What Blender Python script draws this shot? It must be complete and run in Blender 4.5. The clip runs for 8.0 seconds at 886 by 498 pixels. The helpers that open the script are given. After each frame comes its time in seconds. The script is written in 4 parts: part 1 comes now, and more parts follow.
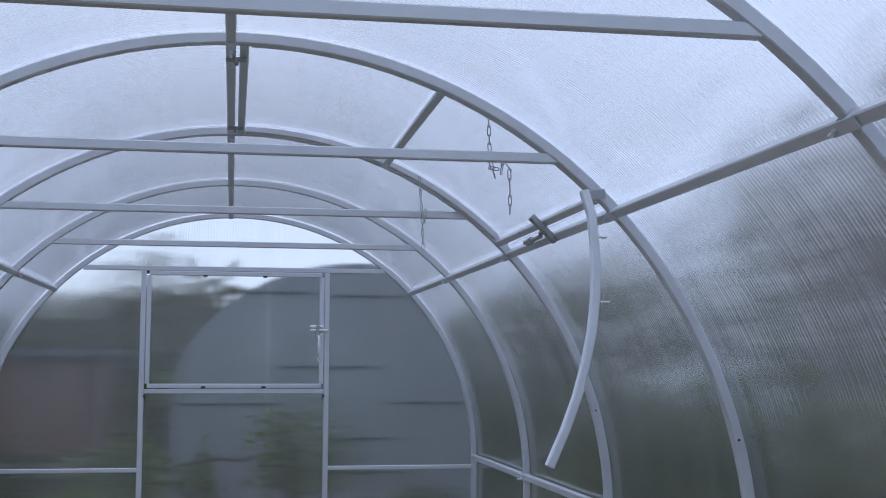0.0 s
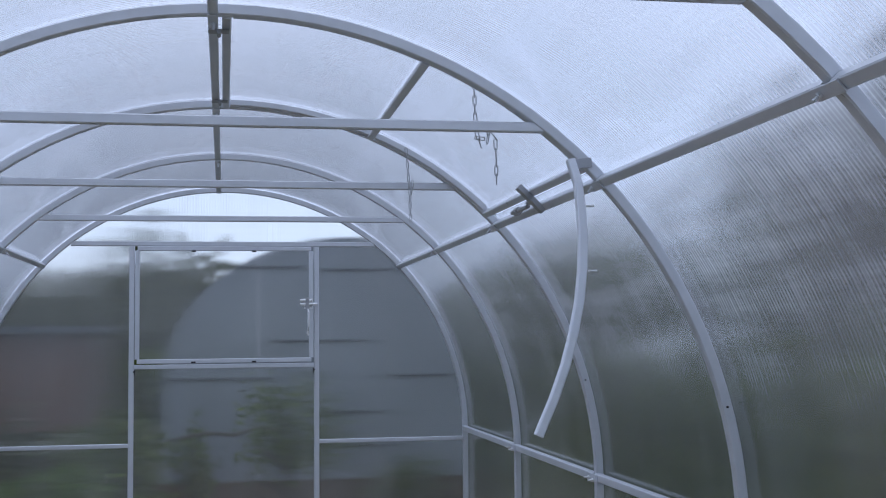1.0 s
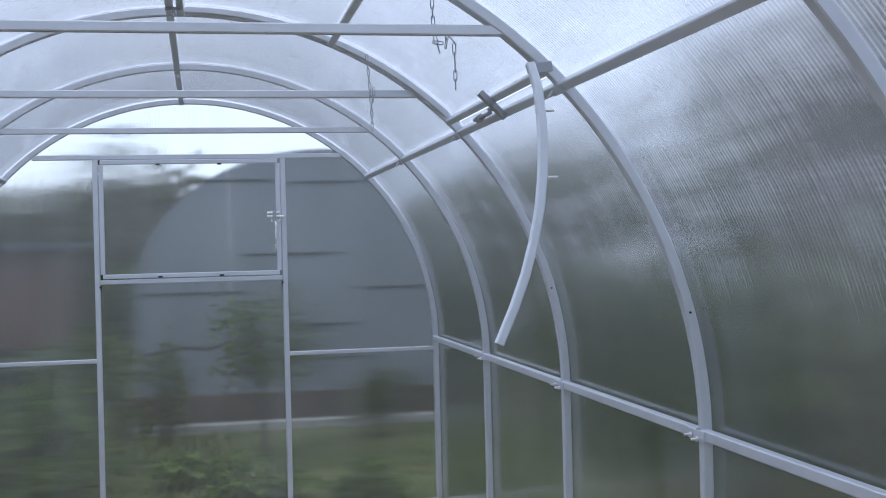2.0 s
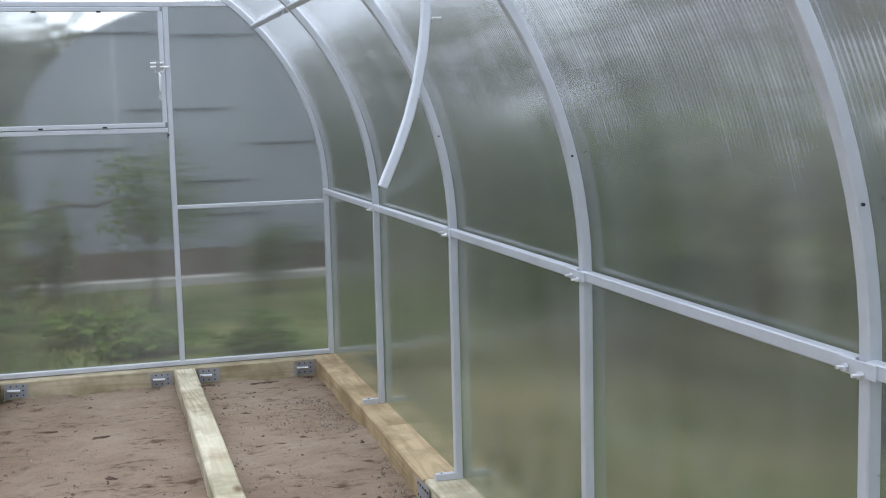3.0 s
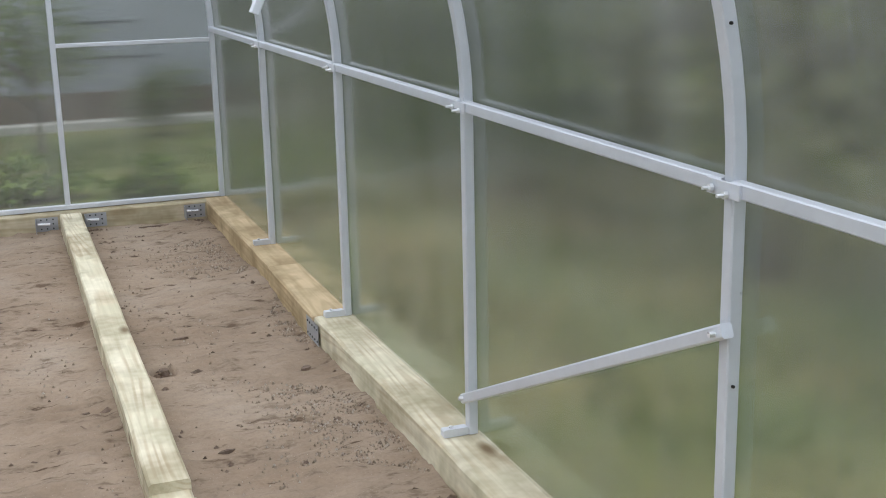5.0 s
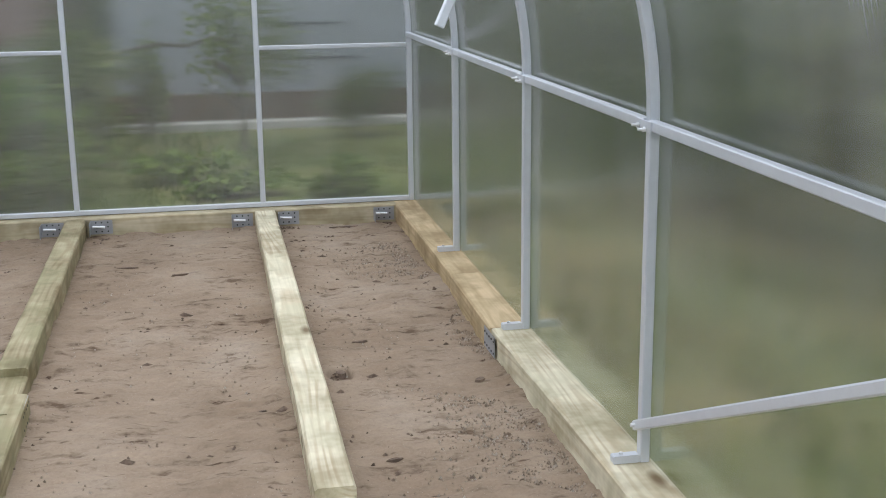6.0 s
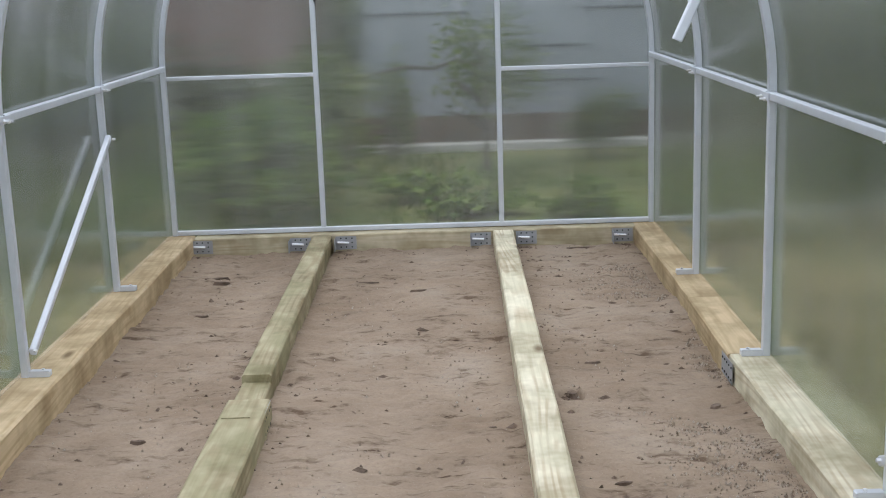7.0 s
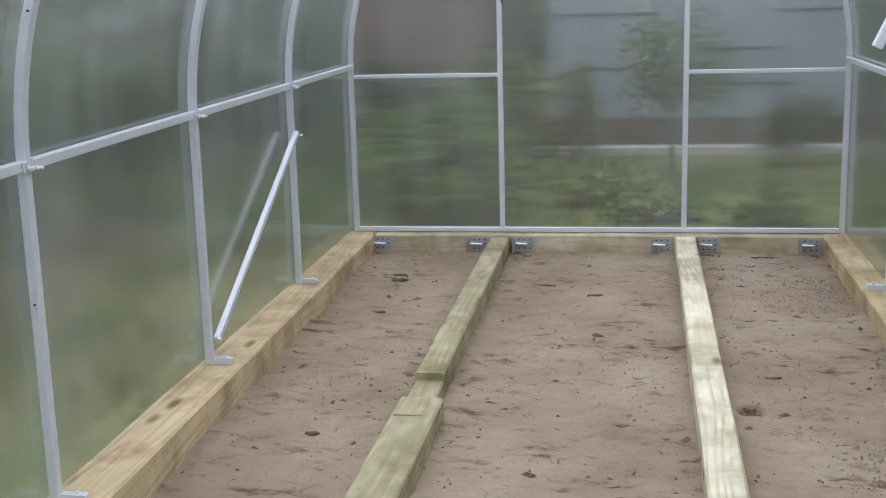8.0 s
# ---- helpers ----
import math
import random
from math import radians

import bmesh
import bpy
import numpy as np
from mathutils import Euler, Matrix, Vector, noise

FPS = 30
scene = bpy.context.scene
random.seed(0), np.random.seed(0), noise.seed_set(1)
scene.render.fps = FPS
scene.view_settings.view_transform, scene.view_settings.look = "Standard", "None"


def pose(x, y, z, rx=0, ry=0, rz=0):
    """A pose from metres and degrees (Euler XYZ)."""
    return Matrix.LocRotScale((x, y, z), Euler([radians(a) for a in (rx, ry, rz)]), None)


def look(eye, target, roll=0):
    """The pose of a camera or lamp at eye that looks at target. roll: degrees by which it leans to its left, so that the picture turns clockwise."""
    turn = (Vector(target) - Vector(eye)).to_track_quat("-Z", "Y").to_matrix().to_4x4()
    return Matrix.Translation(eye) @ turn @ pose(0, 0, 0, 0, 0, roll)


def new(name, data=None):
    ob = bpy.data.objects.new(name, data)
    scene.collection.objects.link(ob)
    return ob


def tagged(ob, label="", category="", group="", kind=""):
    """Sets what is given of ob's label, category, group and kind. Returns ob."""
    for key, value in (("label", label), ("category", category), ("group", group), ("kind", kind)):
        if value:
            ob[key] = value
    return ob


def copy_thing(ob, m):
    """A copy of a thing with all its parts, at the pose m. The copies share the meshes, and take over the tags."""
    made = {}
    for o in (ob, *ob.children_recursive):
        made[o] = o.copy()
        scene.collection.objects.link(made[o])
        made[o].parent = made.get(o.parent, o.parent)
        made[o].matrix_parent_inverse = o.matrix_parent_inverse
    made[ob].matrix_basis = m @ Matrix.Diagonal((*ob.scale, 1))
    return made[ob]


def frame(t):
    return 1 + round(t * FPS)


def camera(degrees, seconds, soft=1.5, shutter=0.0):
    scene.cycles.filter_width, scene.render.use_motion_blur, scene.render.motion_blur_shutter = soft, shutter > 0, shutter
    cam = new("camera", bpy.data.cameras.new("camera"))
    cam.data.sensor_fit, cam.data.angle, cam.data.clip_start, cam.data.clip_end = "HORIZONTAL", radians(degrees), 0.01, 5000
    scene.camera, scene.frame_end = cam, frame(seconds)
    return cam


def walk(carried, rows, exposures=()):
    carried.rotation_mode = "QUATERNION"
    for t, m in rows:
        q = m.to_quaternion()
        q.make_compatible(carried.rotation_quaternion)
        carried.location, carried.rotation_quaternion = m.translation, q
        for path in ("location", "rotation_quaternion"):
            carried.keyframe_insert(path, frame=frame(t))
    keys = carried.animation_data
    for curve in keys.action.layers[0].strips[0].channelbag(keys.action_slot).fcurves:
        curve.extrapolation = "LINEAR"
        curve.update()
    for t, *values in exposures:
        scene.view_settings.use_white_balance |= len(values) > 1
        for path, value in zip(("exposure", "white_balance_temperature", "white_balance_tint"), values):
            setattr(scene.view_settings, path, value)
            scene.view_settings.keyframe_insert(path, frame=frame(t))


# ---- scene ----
cam = camera(39.917, 8.0, soft=1.0)
PATH = [
    (0, (-0.020, -6.809, 1.595), (0.318, -4.847, 1.783), 0.18),
    (0.5, (-0.022, -6.812, 1.594), (0.328, -4.851, 1.774), -0.00),
    (1, (-0.007, -6.799, 1.590), (0.346, -4.836, 1.734), -0.56),
    (1.2, (0.002, -6.794, 1.589), (0.355, -4.830, 1.718), -0.76),
    (2.3, (0.058, -6.748, 1.574), (0.465, -4.791, 1.516), -1.64),
    (2.5, (0.063, -6.750, 1.562), (0.488, -4.798, 1.467), -1.67),
    (3, (0.071, -6.766, 1.541), (0.618, -4.857, 1.307), -1.41),
    (3.5, (0.074, -6.766, 1.526), (0.736, -4.909, 1.190), -1.77),
    (4, (0.075, -6.770, 1.512), (0.763, -4.944, 1.072), -1.39),
    (4.2, (0.082, -6.768, 1.508), (0.777, -4.949, 1.054), -1.35),
    (5.3, (0.152, -6.743, 1.493), (0.799, -4.918, 0.994), -1.29),
    (5.5, (0.159, -6.723, 1.502), (0.750, -4.881, 0.995), -1.00),
    (6, (0.196, -6.713, 1.516), (0.570, -4.806, 1.043), -0.60),
    (6.5, (0.218, -6.704, 1.499), (0.373, -4.758, 1.065), -1.38),
    (7, (0.223, -6.701, 1.494), (0.206, -4.748, 1.067), -1.86),
    (7.5, (0.218, -6.686, 1.499), (0.048, -4.740, 1.068), -1.86),
    (8, (0.228, -6.675, 1.501), (-0.081, -4.744, 1.081), -1.54),
]
EXPOSURES = [(0, -0.05, 5780, 17), (1.2, -0.03, 5780, 17), (2.5, 0.66, 6200, 13), (3, 0.86, 6550, 12),
             (3.5, 1.0, 6850, 11), (5.5, 0.97, 6900, 11), (8, 0.93, 6650, 11)]
walk(cam, [(t, look(eye, target, roll)) for t, eye, target, roll in PATH], EXPOSURES)

# ---- world and light ----
world = bpy.data.worlds.new("overcast_sky")
scene.world = world
world.use_nodes = True
wn = world.node_tree
wn.nodes.clear()
sky = wn.nodes.new("ShaderNodeTexSky")
sky.sky_type = "NISHITA"
sky.sun_disc = False
sky.sun_elevation, sky.sun_rotation = radians(78), radians(-12)
sky.air_density, sky.dust_density, sky.ozone_density = 0.9, 1.5, 3.0
bg = wn.nodes.new("ShaderNodeBackground")
bg.inputs["Strength"].default_value = 0.05
wo = wn.nodes.new("ShaderNodeOutputWorld")
wn.links.new(sky.outputs[0], bg.inputs[0])
cloud = wn.nodes.new("ShaderNodeBackground")
cloud.inputs["Color"].default_value = (0.78, 0.86, 1.0, 1)
cloud.inputs["Strength"].default_value = 1.0
both = wn.nodes.new("ShaderNodeAddShader")
wn.links.new(bg.outputs[0], both.inputs[0])
wn.links.new(cloud.outputs[0], both.inputs[1])
wn.links.new(both.outputs[0], wo.inputs[0])
sun_data = bpy.data.lights.new("sun", "SUN")
sun_data.energy, sun_data.angle, sun_data.color = 0.5, radians(90), (1.0, 0.95, 0.88)
sun = new("sun", sun_data)
sun.matrix_world = look((-1.4, 6.0, 28.0), (0, 0, 0))

# ---- plan ----
HALF = 1.318        # inner half width of the arches
R = 1.318           # inner radius of the arches
SPRING = 1.079      # height at which the arc begins
RAIL_Z = 1.080      # height of the side rails
BASE = 0.15         # top of the timber foundation
BAY = 1.25          # arch spacing
BAYS = 6
ARCH_Y = [-BAY * i for i in range(BAYS + 1)]
TUBE = 0.028
POST = 0.498        # the two uprights of the end wall
FRONT = ARCH_Y[-1]


# ---- materials ----
def mat(name):
    m = bpy.data.materials.new(name)
    m.use_nodes = True
    t = m.node_tree
    t.nodes.clear()
    out = t.nodes.new("ShaderNodeOutputMaterial")
    return m, t, out


def nd(t, kind, **values):
    n = t.nodes.new(kind)
    for k, v in values.items():
        n.inputs[k.replace("_", " ")].default_value = v
    return n


def math_node(t, op, a, b=None):
    n = t.nodes.new("ShaderNodeMath")
    n.operation = op
    for i, v in enumerate((a, b)):
        if v is None:
            continue
        if isinstance(v, (int, float)):
            n.inputs[i].default_value = v
        else:
            t.links.new(v, n.inputs[i])
    return n.outputs[0]


def ramp(t, fac, stops):
    n = t.nodes.new("ShaderNodeValToRGB")
    e = n.color_ramp.elements
    while len(e) < len(stops):
        e.new(0.5)
    for el, (p, c) in zip(e, stops):
        el.position, el.color = p, (*c, 1)
    t.links.new(fac, n.inputs[0])
    return n.outputs[0]


def mix_col(t, fac, a, b, mode="MIX"):
    n = t.nodes.new("ShaderNodeMix")
    n.data_type, n.blend_type = "RGBA", mode
    for i, v in ((0, fac), (6, a), (7, b)):
        if isinstance(v, (int, float)):
            n.inputs[i].default_value = v
        elif isinstance(v, tuple):
            n.inputs[i].default_value = (*v, 1)
        else:
            t.links.new(v, n.inputs[i])
    return n.outputs[2]


def noise_tex(t, vec, scale, detail=4, rough=0.55, dims="3D"):
    n = t.nodes.new("ShaderNodeTexNoise")
    n.noise_dimensions = dims
    n.inputs["Scale"].default_value = scale
    n.inputs["Detail"].default_value = detail
    n.inputs["Roughness"].default_value = rough
    if vec is not None:
        t.links.new(vec, n.inputs["Vector" if dims != "1D" else "W"])
    return n.outputs[0]


def coords(t, scale=(1, 1, 1), world_space=False, spread=0.0):
    src = t.nodes.new("ShaderNodeNewGeometry").outputs["Position"] if world_space else t.nodes.new("ShaderNodeTexCoord").outputs["Object"]
    mp = t.nodes.new("ShaderNodeMapping")
    mp.inputs["Scale"].default_value = scale
    t.links.new(src, mp.inputs["Vector"])
    if spread:
        info = t.nodes.new("ShaderNodeObjectInfo")
        mul = t.nodes.new("ShaderNodeVectorMath")
        mul.operation = "SCALE"
        mul.inputs[0].default_value = (spread, spread * 1.7, spread * 0.6)
        t.links.new(info.outputs["Random"], mul.inputs["Scale"])
        t.links.new(mul.outputs[0], mp.inputs["Location"])
    return mp.outputs[0]


def principled(t, out, col, rough=0.6, metal=0.0, bump=None, strength=0.3, dist=0.01, spec=0.5):
    p = t.nodes.new("ShaderNodeBsdfPrincipled")
    for key, v in (("Base Color", col), ("Roughness", rough), ("Metallic", metal), ("Specular IOR Level", spec)):
        if isinstance(v, tuple):
            p.inputs[key].default_value = (*v, 1)
        elif isinstance(v, (int, float)):
            p.inputs[key].default_value = v
        else:
            t.links.new(v, p.inputs[key])
    if bump is not None:
        b = nd(t, "ShaderNodeBump", Strength=strength, Distance=dist)
        t.links.new(bump, b.inputs["Height"])
        t.links.new(b.outputs[0], p.inputs["Normal"])
    t.links.new(p.outputs[0], out.inputs[0])
    return p


def sheet_material(name, axis, amount, haze, pitch, rough, ior, rib_glow=0.0):
    """Twin-wall polycarbonate: ribs scatter light across themselves (along axis) and hardly along themselves."""
    m, t, out = mat(name)
    geo = t.nodes.new("ShaderNodeNewGeometry")
    sep = t.nodes.new("ShaderNodeSeparateXYZ")
    t.links.new(geo.outputs["Position"], sep.inputs[0])
    along = sep.outputs["XYZ".index(axis)]
    broad = noise_tex(t, along, 24, 2, 0.5, "1D")
    ripple = noise_tex(t, coords(t, (1.1, 1.1, 1.1), True), 1.6, 1, 0.4)
    patch = noise_tex(t, coords(t, (0.5, 2.6, 0.5) if axis == "Y" else (2.6, 1, 0.5), True), 1.5, 3, 0.6)
    a = math_node(t, "MULTIPLY", math_node(t, "SINE", math_node(t, "MULTIPLY", along, math.tau / pitch)), amount)
    a2 = math_node(t, "MULTIPLY", math_node(t, "SINE", math_node(t, "MULTIPLY", along, math.tau / pitch * 1.618)), amount * 0.8)
    a = math_node(t, "ADD", a, a2)
    b = math_node(t, "MULTIPLY", math_node(t, "SUBTRACT", broad, 0.5), amount * 0.3)
    shift = math_node(t, "ADD", a, b)
    vec = t.nodes.new("ShaderNodeCombineXYZ")
    t.links.new(shift, vec.inputs["XYZ".index(axis)])
    t.links.new(math_node(t, "MULTIPLY", math_node(t, "SUBTRACT", ripple, 0.5), 0.05), vec.inputs[2])
    add = t.nodes.new("ShaderNodeVectorMath")
    t.links.new(geo.outputs["Normal"], add.inputs[0])
    t.links.new(vec.outputs[0], add.inputs[1])
    nrm = t.nodes.new("ShaderNodeVectorMath")
    nrm.operation = "NORMALIZE"
    t.links.new(add.outputs[0], nrm.inputs[0])
    normal = nrm.outputs[0]
    refr = nd(t, "ShaderNodeBsdfRefraction", Roughness=rough, IOR=ior)
    refr.inputs["Color"].default_value = (0.94, 0.95, 0.93, 1)
    gloss = nd(t, "ShaderNodeBsdfGlossy")
    gloss.inputs["Roughness"].default_value = 0.16
    gloss.inputs["Color"].default_value = (0.95, 0.95, 0.95, 1)
    trans = nd(t, "ShaderNodeBsdfTranslucent")
    trans.inputs["Color"].default_value = (0.87, 0.88, 0.87, 1)
    for n in (refr, gloss):
        t.links.new(normal, n.inputs["Normal"])
    fres = nd(t, "ShaderNodeFresnel", IOR=1.55)
    t.links.new(normal, fres.inputs["Normal"])
    m1 = t.nodes.new("ShaderNodeMixShader")
    streak = math_node(t, "ADD", math_node(t, "MULTIPLY", noise_tex(t, along, 60, 3, 0.7, "1D"), 0.9), 0.5)
    rib = math_node(t, "ADD", math_node(t, "MULTIPLY", math_node(t, "SINE", math_node(t, "MULTIPLY", along, 420.0)), 1.0), 1.0)
    cloudy = math_node(t, "MULTIPLY", math_node(t, "ADD", math_node(t, "MULTIPLY", patch, 2.4), -0.2), streak)
    milky = math_node(t, "MULTIPLY", cloudy, haze)
    if rib_glow:
        # sky glow painted on the sloping parts, lined by ribs, fainter at the crown
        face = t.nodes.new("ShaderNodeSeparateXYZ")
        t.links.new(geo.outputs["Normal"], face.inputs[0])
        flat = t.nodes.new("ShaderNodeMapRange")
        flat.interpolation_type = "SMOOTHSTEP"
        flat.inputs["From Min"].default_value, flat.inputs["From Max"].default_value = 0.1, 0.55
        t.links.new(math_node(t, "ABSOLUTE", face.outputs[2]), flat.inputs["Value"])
        glow_patch = noise_tex(t, coords(t, (4.5, 0.55, 4.5), True), 2.0, 5, 0.6)
        glow_patch = math_node(t, "MAXIMUM", math_node(t, "ADD", math_node(t, "MULTIPLY", glow_patch, 3.2), -0.9), 0.1)
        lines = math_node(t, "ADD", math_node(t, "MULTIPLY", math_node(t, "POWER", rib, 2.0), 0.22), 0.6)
        crown_fade = t.nodes.new("ShaderNodeMapRange")
        crown_fade.inputs["From Min"].default_value, crown_fade.inputs["From Max"].default_value = 0.7, 0.92
        crown_fade.inputs["To Min"].default_value, crown_fade.inputs["To Max"].default_value = 1.0, 0.8
        t.links.new(math_node(t, "ABSOLUTE", face.outputs[2]), crown_fade.inputs["Value"])
        glow_patch = math_node(t, "MULTIPLY", glow_patch, crown_fade.outputs[0])
        milky = math_node(t, "ADD", milky, math_node(t, "MULTIPLY", math_node(t, "MULTIPLY", flat.outputs[0], glow_patch), math_node(t, "MULTIPLY", math_node(t, "MULTIPLY", lines, streak), rib_glow)))
    else:
        milky = math_node(t, "MULTIPLY", milky, math_node(t, "ADD", math_node(t, "MULTIPLY", rib, 0.25), 0.75))
    t.links.new(math_node(t, "MINIMUM", milky, 0.9), m1.inputs[0])
    t.links.new(refr.outputs[0], m1.inputs[1])
    t.links.new(trans.outputs[0], m1.inputs[2])
    m2 = t.nodes.new("ShaderNodeMixShader")
    t.links.new(math_node(t, "MINIMUM", math_node(t, "MULTIPLY", fres.outputs[0], 1.3), 0.85), m2.inputs[0])
    t.links.new(m1.outputs[0], m2.inputs[1])
    t.links.new(gloss.outputs[0], m2.inputs[2])
    t.links.new(m2.outputs[0], out.inputs[0])
    return m


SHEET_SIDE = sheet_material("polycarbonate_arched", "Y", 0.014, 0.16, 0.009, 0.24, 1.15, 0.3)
SHEET_END = sheet_material("polycarbonate_upright", "X", 0.08, 0.065, 0.0034, 0.075, 1.3)


def outer_skin():
    m, t, out = mat("polycarbonate_outer_skin")
    clear = nd(t, "ShaderNodeBsdfTransparent")
    n = noise_tex(t, coords(t, (1, 1, 1), True), 3.0, 3)
    t.links.new(ramp(t, n, ((0.3, (0.93, 0.945, 0.95)), (0.7, (0.97, 0.975, 0.98)))), clear.inputs[0])
    gloss = nd(t, "ShaderNodeBsdfGlossy")
    gloss.inputs["Roughness"].default_value = 0.1
    mx = t.nodes.new("ShaderNodeMixShader")
    t.links.new(nd(t, "ShaderNodeFresnel", IOR=1.15).outputs[0], mx.inputs[0])
    t.links.new(clear.outputs[0], mx.inputs[1])
    t.links.new(gloss.outputs[0], mx.inputs[2])
    t.links.new(mx.outputs[0], out.inputs[0])
    return m


SKIN = outer_skin()


def steel_material(name, base, rough, metal):
    m, t, out = mat(name)
    c = coords(t, (1, 1, 1), True)
    big = noise_tex(t, c, 3.5, 3)
    small = noise_tex(t, c, 22, 3)
    col = mix_col(t, 1.0, ramp(t, big, ((0.3, tuple(v * 0.93 for v in base)), (0.7, base))),
                  ramp(t, small, ((0.25, (0.94, 0.94, 0.94)), (0.6, (1, 1, 1)))), "MULTIPLY")
    rr = math_node(t, "ADD", math_node(t, "MULTIPLY", small, 0.1), rough - 0.05)
    principled(t, out, col, rr, metal)
    return m


STEEL = steel_material("painted_galvanised_steel", (0.66, 0.685, 0.735), 0.3, 0.2)
ZINC = steel_material("bright_zinc", (0.82, 0.83, 0.85), 0.28, 0.45)
PLATE = steel_material("dull_zinc_plate", (0.40, 0.41, 0.43), 0.5, 0.4)
DARK, _t, _o = mat("dark_hole")
principled(_t, _o, (0.02, 0.02, 0.02), 0.7)


def wood_material(name, light, dark, green, turn=False):
    m, t, out = mat(name)
    c = coords(t, (1, 1, 1), True, 3.0)
    if turn:
        c.node.inputs["Rotation"].default_value = (0, 0, radians(90))
    stretch = t.nodes.new("ShaderNodeVectorMath")
    stretch.operation = "MULTIPLY"
    stretch.inputs[1].default_value = (9, 0.7, 9)
    t.links.new(c, stretch.inputs[0])
    warp = noise_tex(t, stretch.outputs[0], 1.0, 2)
    grain = math_node(t, "SINE", math_node(t, "MULTIPLY", noise_tex(t, stretch.outputs[0], 0.75, 1.5, 0.4), 85.0))
    grain = math_node(t, "ADD", math_node(t, "MULTIPLY", grain, 0.5), 0.5)
    fibre = t.nodes.new("ShaderNodeVectorMath")
    fibre.operation = "MULTIPLY"
    fibre.inputs[1].default_value = (90, 3, 90)
    t.links.new(c, fibre.inputs[0])
    fib = noise_tex(t, fibre.outputs[0], 1.0, 3)
    blot = t.nodes.new("ShaderNodeVectorMath")
    blot.operation = "MULTIPLY"
    blot.inputs[1].default_value = (7, 4.5, 7)
    t.links.new(c, blot.inputs[0])
    patch = noise_tex(t, blot.outputs[0], 1.0, 3, 0.55)
    stain = noise_tex(t, c, 3.1, 4, 0.65)
    col = mix_col(t, ramp(t, grain, ((0.45, (0, 0, 0)), (0.95, (0.5, 0.5, 0.5)))), light, dark)
    col = mix_col(t, ramp(t, patch, ((0.4, (0, 0, 0)), (0.62, (1, 1, 1)))), col, green)
    col = mix_col(t, 1.0, col, ramp(t, fib, ((0.3, (0.88, 0.87, 0.84)), (0.62, (1, 1, 1)))), "MULTIPLY")
    col = mix_col(t, 1.0, col, ramp(t, stain, ((0.36, (0.6, 0.56, 0.5)), (0.58, (1, 1, 1)))), "MULTIPLY")
    vor = t.nodes.new("ShaderNodeTexVoronoi")
    vor.inputs["Scale"].default_value = 1.0
    k = t.nodes.new("ShaderNodeVectorMath")
    k.operation = "MULTIPLY"
    k.inputs[1].default_value = (6, 2.3, 6)
    t.links.new(c, k.inputs[0])
    t.links.new(k.outputs[0], vor.inputs["Vector"])
    col = mix_col(t, ramp(t, vor.outputs["Distance"], ((0.06, (0.85, 0.85, 0.85)), (0.16, (0, 0, 0)))), col, (0.13, 0.075, 0.03))
    principled(t, out, col, 0.72, 0, math_node(t, "ADD", fib, math_node(t, "MULTIPLY", warp, 0.5)), 0.3, 0.004, 0.25)
    return m


WOOD = wood_material("treated_pine", (0.80, 0.735, 0.57), (0.47, 0.35, 0.2), (0.63, 0.58, 0.42))
WOOD_END = wood_material("treated_pine_across", (0.62, 0.54, 0.39), (0.42, 0.33, 0.19), (0.50, 0.44, 0.30), True)
WOOD_DAMP = wood_material("greened_pine", (0.46, 0.40, 0.26), (0.29, 0.22, 0.12), (0.31, 0.28, 0.16))
WOOD_FRESH = wood_material("fresh_pine", (0.66, 0.51, 0.32), (0.42, 0.29, 0.15), (0.56, 0.43, 0.26))
WOOD_OLD = wood_material("weathered_brown_board", (0.12, 0.08, 0.055), (0.06, 0.04, 0.03), (0.09, 0.07, 0.05))


def soil_material():
    m, t, out = mat("sandy_soil")
    c = coords(t, (1, 1, 1), True)
    big = noise_tex(t, c, 1.7, 4, 0.6)
    mid = noise_tex(t, coords(t, (7, 16, 10), True), 1.0, 5, 0.65)
    fine = noise_tex(t, c, 70, 4, 0.7)
    grit = t.nodes.new("ShaderNodeTexVoronoi")
    grit.inputs["Scale"].default_value = 95
    t.links.new(c, grit.inputs["Vector"])
    col = ramp(t, big, ((0.3, (0.25, 0.182, 0.128)), (0.55, (0.325, 0.247, 0.182)), (0.75, (0.38, 0.305, 0.238))))
    col = mix_col(t, 1.0, col, ramp(t, mid, ((0.3, (0.42, 0.37, 0.33)), (0.43, (0.92, 0.92, 0.92)), (0.7, (1.06, 1.05, 1.04)))), "MULTIPLY")
    col = mix_col(t, 1.0, col, ramp(t, fine, ((0.28, (0.86, 0.85, 0.84)), (0.55, (1, 1, 1)))), "MULTIPLY")
    col = mix_col(t, ramp(t, grit.outputs["Distance"], ((0.05, (0.5, 0.5, 0.5)), (0.13, (0, 0, 0)))), col, (0.5, 0.45, 0.4))
    scrap = noise_tex(t, coords(t, (8, 36, 10), True), 1.0, 3, 0.6)
    col = mix_col(t, 1.0, col, ramp(t, scrap, ((0.27, (0.35, 0.3, 0.26)), (0.335, (1, 1, 1)))), "MULTIPLY")
    h = math_node(t, "ADD", math_node(t, "MULTIPLY", mid, 0.6), math_node(t, "MULTIPLY", fine, 0.4))
    principled(t, out, col, 0.95, 0, h, 0.6, 0.012, 0.15)
    return m


SOIL = soil_material()


